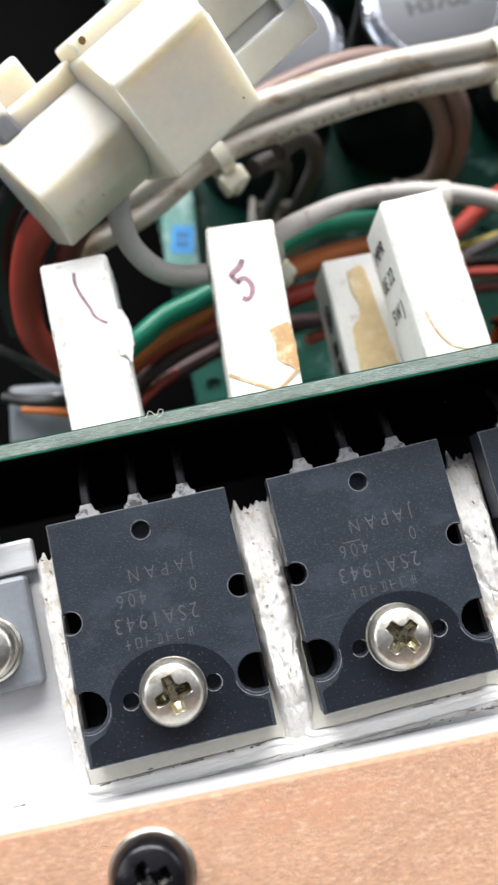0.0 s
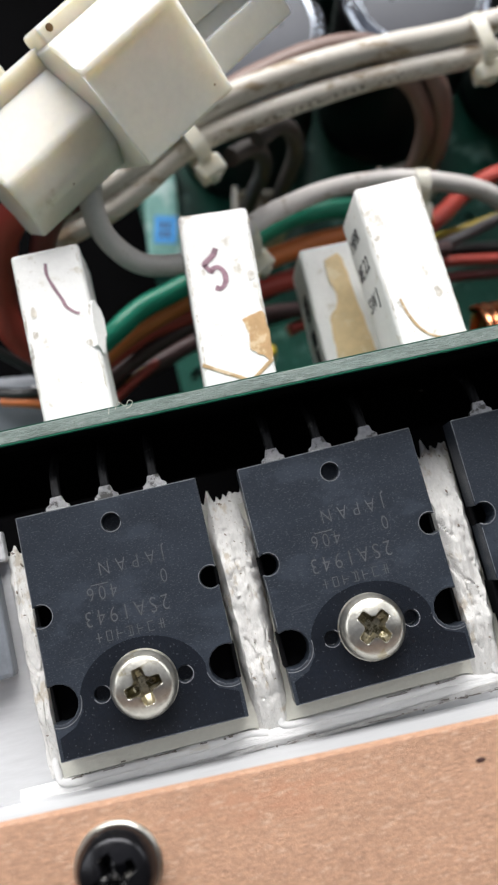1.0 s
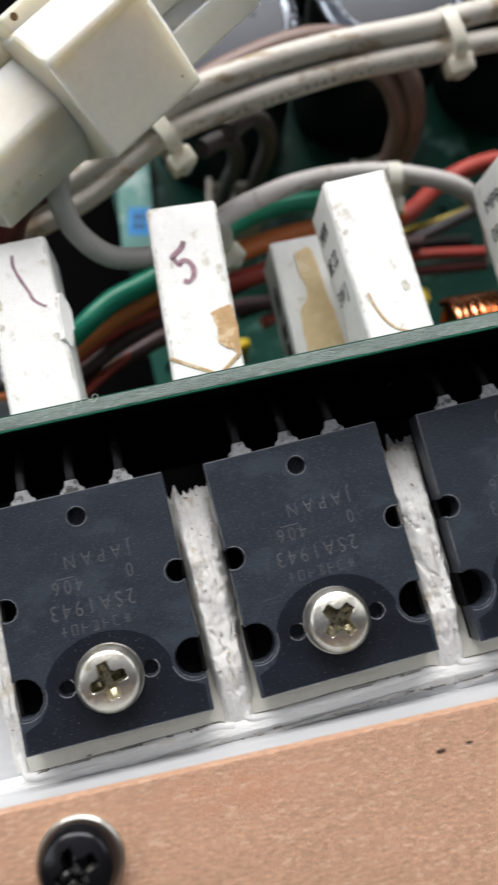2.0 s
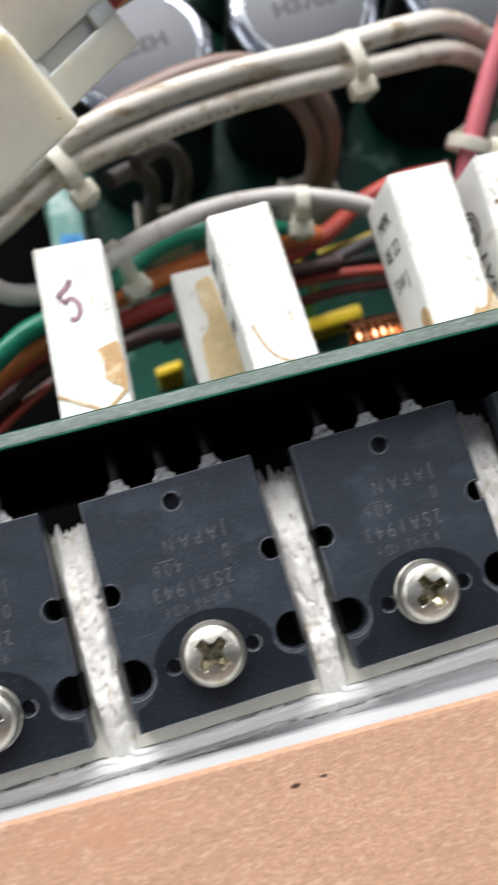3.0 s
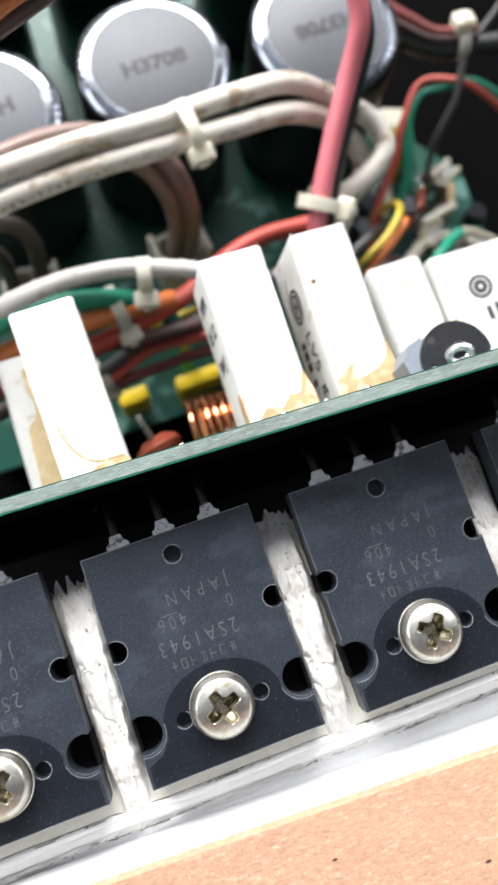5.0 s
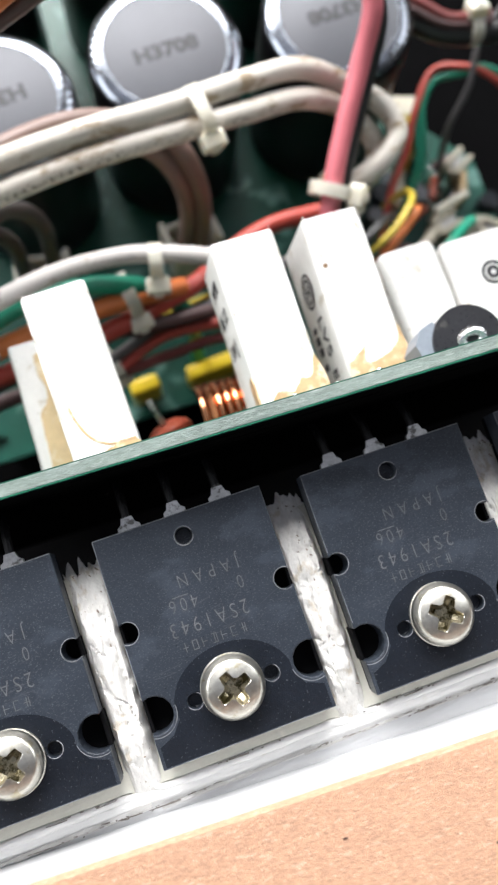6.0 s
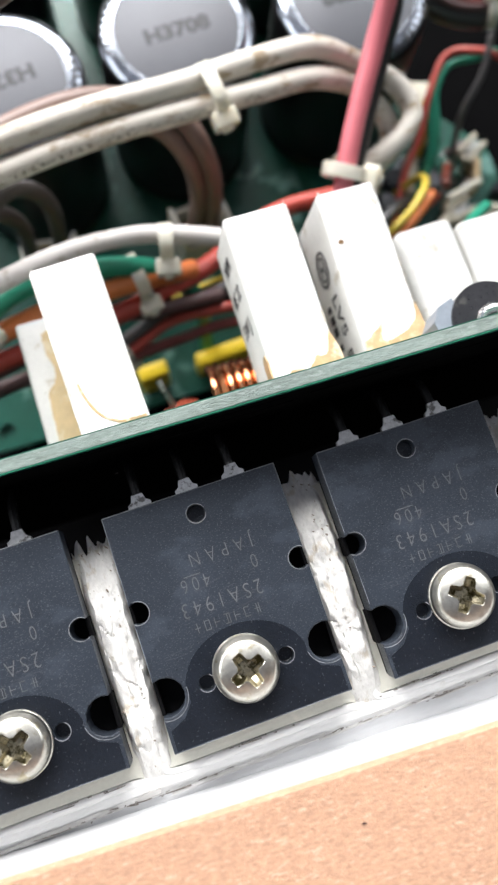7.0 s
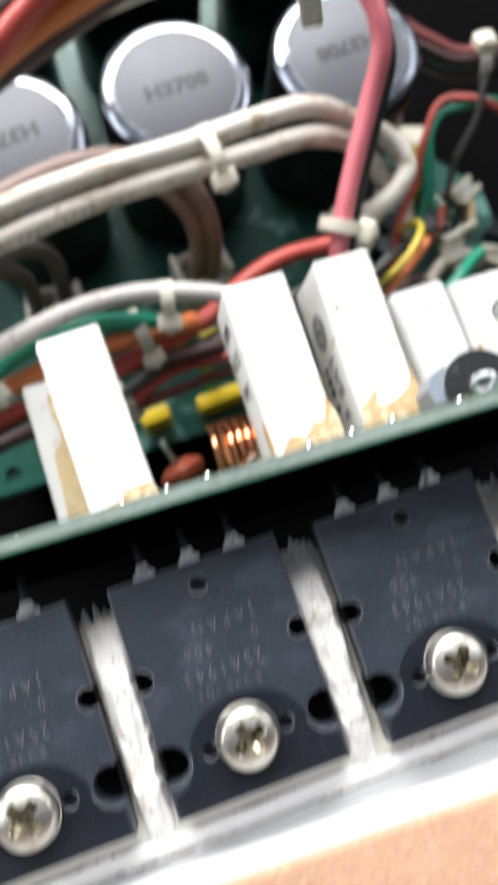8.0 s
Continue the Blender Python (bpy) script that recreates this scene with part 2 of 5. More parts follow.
def box(x0, x1, y0, y1, z0, z1, bev=0.0, seg=2, bm=None):
    b = bmesh.new()
    bmesh.ops.create_cube(b, size=1)
    bmesh.ops.scale(b, vec=(x1 - x0, y1 - y0, z1 - z0), verts=b.verts)
    bmesh.ops.translate(b, vec=((x0 + x1) / 2, (y0 + y1) / 2, (z0 + z1) / 2), verts=b.verts)
    if bev:
        bmesh.ops.bevel(b, geom=b.edges[:], offset=bev, segments=seg, affect="EDGES", profile=0.5)
    return join(bm, b)


def join(bm, b):
    if bm is None:
        return b
    me = bpy.data.meshes.new("tmp")
    b.to_mesh(me)
    b.free()
    bm.from_mesh(me)
    bpy.data.meshes.remove(me)
    return bm


def move(bm, m):
    bmesh.ops.transform(bm, matrix=m, verts=bm.verts)
    return bm


def mm_pose(x, y, z, rx=0, ry=0, rz=0):
    return pose(x, y, z, rx, ry, rz)


def prism(section, x0, x1, bev=0.0):
    """A bar along x with the given (y, z) section."""
    b = bmesh.new()
    a, c = [[b.verts.new((x, y, z)) for y, z in section] for x in (x0, x1)]
    n = len(section)
    b.faces.new(a)
    b.faces.new(c[::-1])
    for k in range(n):
        b.faces.new((a[k], c[k], c[(k + 1) % n], a[(k + 1) % n]))
    if bev:
        bmesh.ops.bevel(b, geom=b.edges[:], offset=bev, segments=3, affect="EDGES", profile=0.5)
    return b


def lathe(profile, segs=32):
    """A turned shape round z from (radius, height) rows."""
    b = bmesh.new()
    rings = []
    for r, z in profile:
        if r < 1e-6:
            rings.append([b.verts.new((0, 0, z))])
        else:
            rings.append([b.verts.new((r * math.cos(2 * math.pi * k / segs), r * math.sin(2 * math.pi * k / segs), z)) for k in range(segs)])
    for lo, hi in zip(rings, rings[1:]):
        for k in range(segs):
            a, c = lo[k % len(lo)], lo[(k + 1) % len(lo)]
            d, e = hi[(k + 1) % len(hi)], hi[k % len(hi)]
            vs = list(dict.fromkeys((a, c, d, e)))
            if len(vs) > 2:
                b.faces.new(vs)
    return b


def smooth_line(pts, per=6):
    p = [Vector(q) for q in pts]
    p = [p[0] * 2 - p[1]] + p + [p[-1] * 2 - p[-2]]
    out = []
    for i in range(1, len(p) - 2):
        for k in range(per):
            t = k / per
            out.append(0.5 * (2 * p[i] + (p[i + 1] - p[i - 1]) * t + (2 * p[i - 1] - 5 * p[i] + 4 * p[i + 1] - p[i + 2]) * t * t
                              + (3 * p[i] - p[i - 1] - 3 * p[i + 1] + p[i + 2]) * t ** 3))
    return out + [p[-2]]


def tube(pts, r, segs=14, per=6, wobble=0.0, bm=None):
    """A round wire along a smooth line through a few points."""
    line = smooth_line(pts, per)
    b = bm or bmesh.new()
    way = (line[1] - line[0]).normalized()
    side = way.orthogonal().normalized()
    rings = []
    for i, c in enumerate(line):
        nxt = (line[min(i + 1, len(line) - 1)] - line[max(i - 1, 0)]).normalized()
        side = (side - nxt * side.dot(nxt)).normalized()
        up = nxt.cross(side)
        rr = r * (1 + wobble * noise.noise(c * 0.25))
        rings.append([b.verts.new(c + rr * (math.cos(2 * math.pi * k / segs) * side + math.sin(2 * math.pi * k / segs) * up)) for k in range(segs)])
    for lo, hi in zip(rings, rings[1:]):
        for k in range(segs):
            b.faces.new((lo[k], lo[(k + 1) % segs], hi[(k + 1) % segs], hi[k]))
    b.faces.new(rings[0][::-1])
    b.faces.new(rings[-1])
    return b


def plate(outline, z0, z1, holes=(), floor=None):
    """A slab with the given outline and round blind holes (x, y, radius) whose bottom lies at floor."""
    b = bmesh.new()

    def ring(pts, z):
        return [b.verts.new((x, y, z)) for x, y in pts]

    def loop(vs):
        return [b.edges.new((vs[k], vs[(k + 1) % len(vs)])) for k in range(len(vs))]

    top = ring(outline, z1)
    edges = loop(top)
    rings = []
    for hx, hy, hr in holes:
        v = ring([(hx + hr * math.cos(a * math.pi / 10), hy + hr * math.sin(a * math.pi / 10)) for a in range(20)], z1)
        edges += loop(v)
        rings.append(v)
    bmesh.ops.triangle_fill(b, use_beauty=True, use_dissolve=False, edges=edges)
    low = ring(outline, z0)
    for k in range(len(top)):
        j = (k + 1) % len(top)
        b.faces.new((top[k], top[j], low[j], low[k]))
    for v in rings:
        if floor is None:
            continue
        deep = [b.verts.new((q.co.x, q.co.y, floor)) for q in v]
        for k in range(len(v)):
            j = (k + 1) % len(v)
            b.faces.new((v[k], v[j], deep[j], deep[k]))
        b.faces.new(deep)
    return b


def blob(outline, z0, z1, rough=0.25, seed=0.0):
    """A thin smear with an uneven outline and a flat top."""
    line = smooth_line([(x, y, 0) for x, y in outline] + [(*outline[0], 0)], 5)[:-1]
    b = bmesh.new()
    pts = []
    for q in line:
        k = Vector((q.x * 1.3, q.y * 1.3, seed))
        pts.append(q + rough * 0.35 * Vector((noise.noise(k), noise.noise(k + Vector((7, 3, 0))), 0)))
    low, top = [[b.verts.new(q + Vector((0, 0, z))) for q in pts] for z in (z0, z1)]
    n = len(pts)
    for k in range(n):
        b.faces.new((low[k], low[(k + 1) % n], top[(k + 1) % n], top[k]))
    bmesh.ops.triangle_fill(b, use_beauty=True, use_dissolve=False, edges=[b.edges.get((top[k], top[(k + 1) % n])) for k in range(n)])
    return b


def ribbon(pts, width, thick, bm=None):
    """A pen stroke of the given width lying on z = 0."""
    line = smooth_line([(x, y, 0) for x, y in pts], 5)
    b = bm or bmesh.new()
    rows = []
    for i, c in enumerate(line):
        way = (line[min(i + 1, len(line) - 1)] - line[max(i - 1, 0)]).normalized()
        n = Vector((-way.y, way.x, 0)) * width * 0.5 * (1 + 0.35 * noise.noise(c * 0.8))
        rows.append([b.verts.new(c + s * n + Vector((0, 0, h))) for s, h in ((-1, 0), (-0.8, thick), (0.8, thick), (1, 0))])
    for lo, hi in zip(rows, rows[1:]):
        for k in range(3):
            b.faces.new((lo[k], lo[k + 1], hi[k + 1], hi[k]))
    return b


def letters(name, words, size, spot, material, parent, wide=1.0, thick=0.02, gap=1.0, bold=0.0):
    """Printed characters in the built-in font, a hair above the surface. spot: pose in millimetres of the text's middle."""
    cu = bpy.data.curves.new(name, "FONT")
    cu.body, cu.size, cu.align_x, cu.align_y, cu.extrude = words, size, "CENTER", "CENTER", thick
    cu.resolution_u, cu.space_character, cu.offset = 3, gap, bold
    tmp = bpy.data.objects.new(name, cu)
    scene.collection.objects.link(tmp)
    bpy.context.view_layer.update()
    me = bpy.data.meshes.new_from_object(tmp)
    bpy.data.objects.remove(tmp)
    b = bmesh.new()
    b.from_mesh(me)
    bpy.data.meshes.remove(me)
    bmesh.ops.scale(b, vec=(wide, 1, 1), verts=b.verts)
    return part(name, move(b, spot), material, parent)


def bars(name, rows, spot, material, parent):
    """Plain bars (x, y, width, height) in place of writing that cannot be told."""
    b = bmesh.new()
    for x, y, w, h in rows:
        box(x - w / 2, x + w / 2, y - h / 2, y + h / 2, 0, 0.03, bm=b)
    return part(name, move(b, spot), material, parent)


def circle_marks(name, rings, spot, material, parent):
    b = bmesh.new()
    for r, w in rings:
        n = 28
        v = [[b.verts.new((q * math.cos(2 * math.pi * k / n), q * math.sin(2 * math.pi * k / n), 0.03)) for k in range(n)] for q in (r - w, r)]
        for k in range(n):
            b.faces.new((v[0][k], v[1][k], v[1][(k + 1) % n], v[0][(k + 1) % n]))
    return part(name, move(b, spot), material, parent)


# ---- the room: plain walls, ceiling, bench ----
def wall_with_opening(name, axis, pos, a0, a1, z0, z1, o0, o1, oz0, oz1, depth):
    b = bmesh.new()
    for p0, p1, q0, q1 in ((a0, o0, z0, z1), (o1, a1, z0, z1), (o0, o1, z0, oz0), (o0, o1, oz1, z1)):
        if axis == "y":
            box(p0 * 1000, p1 * 1000, pos * 1000, (pos + depth) * 1000, q0 * 1000, q1 * 1000, bm=b)
        else:
            box(pos * 1000, (pos + depth) * 1000, p0 * 1000, p1 * 1000, q0 * 1000, q1 * 1000, bm=b)
    tagged(part(name, b, M_WALL), "plain dark painted workshop wall", "wall", kind="structure")


wall_with_opening("wall_north", "y", 1.3, -1.5, 1.6, -0.9, 1.95, -0.92, 1.02, 0.48, 1.38, 0.12)
wall_with_opening("wall_west", "x", -1.62, -1.5, 1.3, -0.9, 1.95, 0.10, 1.14, 0.58, 1.52, 0.12)
wall_with_opening("wall_east", "x", 1.6, -1.5, 1.3, -0.9, 1.95, 0.10, 1.14, 0.58, 1.52, 0.12)
tagged(part("wall_south", box(-1500, 1600, -1620, -1500, -900, 1950), M_WALL), "plain dark painted workshop wall", "wall", kind="structure")
tagged(part("ceiling", box(-1620, 1720, -1620, 1420, 1954, 2050), M_CEIL), "plain grey painted ceiling", "ceiling", kind="structure")
tagged(part("floor", box(-1620, 1720, -1620, 1420, -1000, -904), M_BENCH), "plain dark workshop floor", "floor", kind="structure")
bench = thing("workbench", at(0, 0, -118), "plain brown wooden workbench under the open amplifier", "workbench")
part("worktop", box(-700, 800, -500, 600, -30, 0, 3), M_BENCH, bench)
for lx in (-640, 740):
    for ly in (-440, 540):
        part("leg", box(lx - 25, lx + 25, ly - 25, ly + 25, -786, -30, 2), M_BENCH, bench)

# ---- the amplifier's chassis and lower board ----
chassis = thing("amplifier_chassis", at(0, 0, -118), "black painted sheet-metal amplifier chassis, open at the top", "chassis")
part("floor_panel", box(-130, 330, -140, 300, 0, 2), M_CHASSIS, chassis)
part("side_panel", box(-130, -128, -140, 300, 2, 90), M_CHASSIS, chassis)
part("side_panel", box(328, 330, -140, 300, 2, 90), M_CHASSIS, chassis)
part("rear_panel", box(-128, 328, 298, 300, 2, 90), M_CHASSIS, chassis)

low = thing("main_circuit_board", at(0, 0, -92), "glossy green printed circuit board under the wiring", "circuit board")
outline = [(21.5, 32.2), (160, 32.2), (160, 72), (150, 84), (139, 90), (139, 240), (21.5, 240)]
part("board", plate(outline, -1.6, 0, holes=[(26.1, 36.3, 1.9), (100, 60, 1.8), (146, 78, 1.6)], floor=-1.5), M_MASK_LOW, low)
for sx in (26.1, 60, 155):
    part("standoff", move(lathe([(0, 0), (3, 0), (3, 22.4), (0, 22.4)], 12), mm_pose(sx, 40, -24)), M_TIN, low)
tr = random.Random(4)
for k in range(46):
    x, y = tr.uniform(28, 135), tr.uniform(40, 118)
    if tr.random() < 0.5:
        b = box(x, x + tr.uniform(6, 24), y, y + tr.choice((0.8, 1.5, 3)), 0.0, 0.05)
    else:
        b = box(x, x + tr.choice((0.8, 1.5, 3)), y, y + tr.uniform(6, 18), 0.0, 0.05)
    part("copper_track", b, M_MASK, low)


def wide(profile):
    return [(1.06 * r, h) for r, h in profile]


def capacitor(x, y, turn, group="power supply capacitors"):
    c = thing("electrolytic_capacitor", at(x, y, -92.0, 0, 0, turn), "large black-sleeved electrolytic capacitor with a silver top", "capacitor", group)
    part("sleeve", lathe(wide([(0, 0), (14.6, 0), (15, 0.6), (15.0, 1.5), (14.6, 2.2), (15.0, 3.0), (15.1, 39.6), (14.9, 40.6), (14.3, 41.2), (13.9, 41.3), (13.7, 41.0)]), 48), M_SLEEVE, c, smooth=True)
    rim = part("crimped_rim", lathe(wide([(14.95, 39.9), (14.85, 40.5), (14.45, 41.15), (13.8, 41.65), (13.0, 41.98), (12.1, 42.12), (11.75, 42.1), (11.6, 41.8)]), 48), M_RIM, c, "bright crimped metal rim", True)
    top = part("top_disc", lathe(wide([(11.9, 41.6), (11.8, 41.95), (11.55, 42.08), (0, 42.1)]), 40), M_CAN, c, "matt grey metal disc", True)
    letters("date_code", "H3708", 4.3, mm_pose(0, -0.4, 42.13), M_INK, top, 1.15, bold=0.22)
    for k in range(11):
        a = radians(118 + k * 6.5)
        mark = move(box(-0.9, 0.9, -0.26, 0.26, 0, 0.06), mm_pose(14.3 * math.cos(a), 14.3 * math.sin(a), 41.95, 0, 24, math.degrees(a)))
        part("rim_mark", mark, M_INK, rim)
    return c


capacitor(50.3, 92.2, 186)
capacitor(86.0, 94.2, 2)
capacitor(122.7, 92.3, 183)
capacitor(49.5, 128.3, 182)
capacitor(87.0, 132.5, 8)
capacitor(123.5, 130.0, 181)


# ---- heatsink with its wooden panel ----
sink = thing("heatsink", at(0, 0, 0), "raw aluminium heatsink channel smeared with white paste", "heatsink")
part("base_plate", box(-90, 190, -34, -3.1, -8, 0, 0.3), M_ALU, sink)
part("side_wall", box(-90, 190, -34, -31.2, 0.0, 16.6, 0.3), M_ALU, sink, "upright aluminium wall", spot=at(45, -31.5, 0, 0, 0, -2.0) @ at(-45, 31.5, 0))
# Soft smear in the corner; the crease's shade is painted with it.
b = bmesh.new()
for k, (x, y, n, w) in enumerate(((-2, -30.25, 7, 0.32), (13, -30.15, 8, 0.5), (29, -30.35, 6, 0.34), (39, -30.1, 8, 0.55), (57, -30.35, 9, 0.4), (72, -30.3, 7, 0.3), (88, -30.2, 9, 0.45), (106, -30.3, 8, 0.35))):
    join(b, move(ribbon([(q * n / 4, 0.12 * noise.noise(Vector((x + q, k, 0)))) for q in range(-4, 5)], w, 0.02), mm_pose(x, y, 0.72 + 0.003 * k, 0, 0, 1.5)))
tagged(part("smear", b, M_SMEAR_SHADE, sink, "soft grey smear along the corner with its shade painted in"), kind="stuff")
b = bmesh.new()
for k in range(260):
    x = tr.uniform(-20, 125)
    if noise.noise(Vector((x * 0.09, 3.0, 0))) < -0.05:
        continue
    y, n = -30.25 + 0.2 * noise.noise(Vector((x * 0.13, 0, 0))) + tr.gauss(0, 0.10), tr.choice((0.1, 0.12, 0.15, 0.25, 0.5, 1.4))
    join(b, move(ribbon([(-n, 0), (-n * 0.4, tr.uniform(-0.04, 0.04)), (n * 0.3, tr.uniform(-0.04, 0.04)), (n, 0)], tr.uniform(0.05, 0.15), 0.02), mm_pose(x, y, 0.77 + 0.0004 * k, 0, 0, tr.uniform(-3, 3))))
tagged(part("scratch_streak", b, M_SMUT_SHADE, sink, "broken dark streaks along the corner"), kind="stuff")
# Grime dashes that also paint the shadow groove beside the bead.
b = bmesh.new()
for k in range(110):
    x, n = -14 + k * 1.25 + tr.uniform(-1, 1), tr.choice((0.1, 0.15, 0.25, 0.6, 1.2))
    if noise.noise(Vector((x * 0.11, 7.0, 0))) < 0.0:
        continue
    y = -28.1 + tr.gauss(0, 0.1)
    join(b, move(ribbon([(-n, 0), (0, tr.uniform(-0.05, 0.05)), (n, 0)], tr.uniform(0.07, 0.2), 0.02), mm_pose(x, y, 0.74 + 0.0005 * k, 0, 0, tr.uniform(-3, 3))))
tagged(part("grime_line", b, M_SMUT_SHADE, sink, "brownish grime and painted shadow between pad and bead"), kind="stuff")

panel = thing("wooden_panel", at(45, -29.3, 18.5, 0, 0, -2.3), "pinkish-brown bare wooden panel with fine grain", "panel")
part("board", box(-135, 145, -80, 0, -1.9, 0, 0.1, 2), M_WOOD, panel)
for x, y, s in ((-5.6, -3.1, 0.28), (-2.9, -2.9, 0.2), (20.3, -4.4, 0.16), (34, -9, 0.2)):
    part("speck", move(lathe([(0, 0.02), (s, 0.02), (s * 0.6, 0.06), (0, 0.07)], 9), mm_pose(x, y, 0) @ Matrix.Diagonal((1.7, 0.8, 1, 1))), M_KNOT, panel)


def screw(name, spot, material, dirt, label, head=3.35, tall=2.4, washer=None, group=""):
    """A pan-head screw with a cross recess; z = 0 is the surface under the head."""
    s = thing(name, spot, label, "screw", group)
    z0 = 0.0
    if washer:
        part("washer", lathe([(0, 0), (washer, 0), (washer, 0.45), (washer - 0.25, 0.7), (0, 0.7)], 40), M_SCREW, s, "pale plated washer", True)
        z0 = 0.7
    arm, half = head * 0.56, head * 0.165

    def sunk(x, y):
        """How deep the cross recess lies under the dome."""
        c, d = max(abs(x), abs(y)), min(abs(x), abs(y))
        flare = half * (1 + 0.25 * (1 - c / arm))
        side = min(1.0, max(0.0, (flare - d) / (0.55 * half)))
        end = min(1.0, max(0.0, (arm - c) / (0.5 * arm)))
        core = min(1.0, max(0.0, (0.33 * head - math.hypot(x, y)) / (0.2 * head)))
        return tall * 0.62 * max(side * end ** 0.6, core * 0.9)

    def dome(r):
        u = r / head
        return z0 + tall * (1 - 0.40 * u * u - 0.28 * max(0.0, (u - 0.80) / 0.20) ** 2)

    radii = [0.0] + [head * k / 64 for k in range(1, 40)] + [head * k / 34 for k in range(21, 31)] + [head * q for q in (0.91, 0.94, 0.965, 0.985, 1.0)]
    segs, top, pit = 144, bmesh.new(), bmesh.new()
    for lo, hi in zip(radii, radii[1:]):
        for k in range(segs):
            ring = []
            for r, j in ((lo, k), (hi, k), (hi, k + 1), (lo, k + 1)):
                q = 2 * math.pi * (j % segs) / segs
                x, y = r * math.cos(q), r * math.sin(q)
                ring.append(Vector((x, y, dome(r) - sunk(x, y))))
            mid = sum(ring, Vector()) / 4
            b = pit if sunk(mid.x, mid.y) > 0.06 * tall else top
            b.faces.new([b.verts.new(v) for v in (ring[1:] if lo == 0 else ring)])
    for k in range(segs):
        q, w = 2 * math.pi * k / segs, 2 * math.pi * ((k + 1) % segs) / segs
        top.faces.new([top.verts.new((head * math.cos(c), head * math.sin(c), h)) for c, h in ((q, dome(head)), (q, z0), (w, z0), (w, dome(head)))])
    for b in (top, pit):
        bmesh.ops.remove_doubles(b, verts=b.verts, dist=1e-5)
    head_part = part("head", top, material, s, smooth=True)
    part("cross_recess", pit, dirt, head_part, "cross recess with old residue", True)
    return s


screw("panel_screw", at(6.3, -32.9, 18.5, 0, 0, 20), M_BLACK_STEEL, M_CHIPPED, "black cross-head screw with a pale washer in the wooden panel", 3.45, 2.6, 3.8)


# ---- power transistors on their pads ----
def arc(cx, cy, r, a0, a1, n=10):
    return [(cx + r * math.cos(radians(a0 + (a1 - a0) * k / n)), cy + r * math.sin(radians(a0 + (a1 - a0) * k / n))) for k in range(n + 1)]


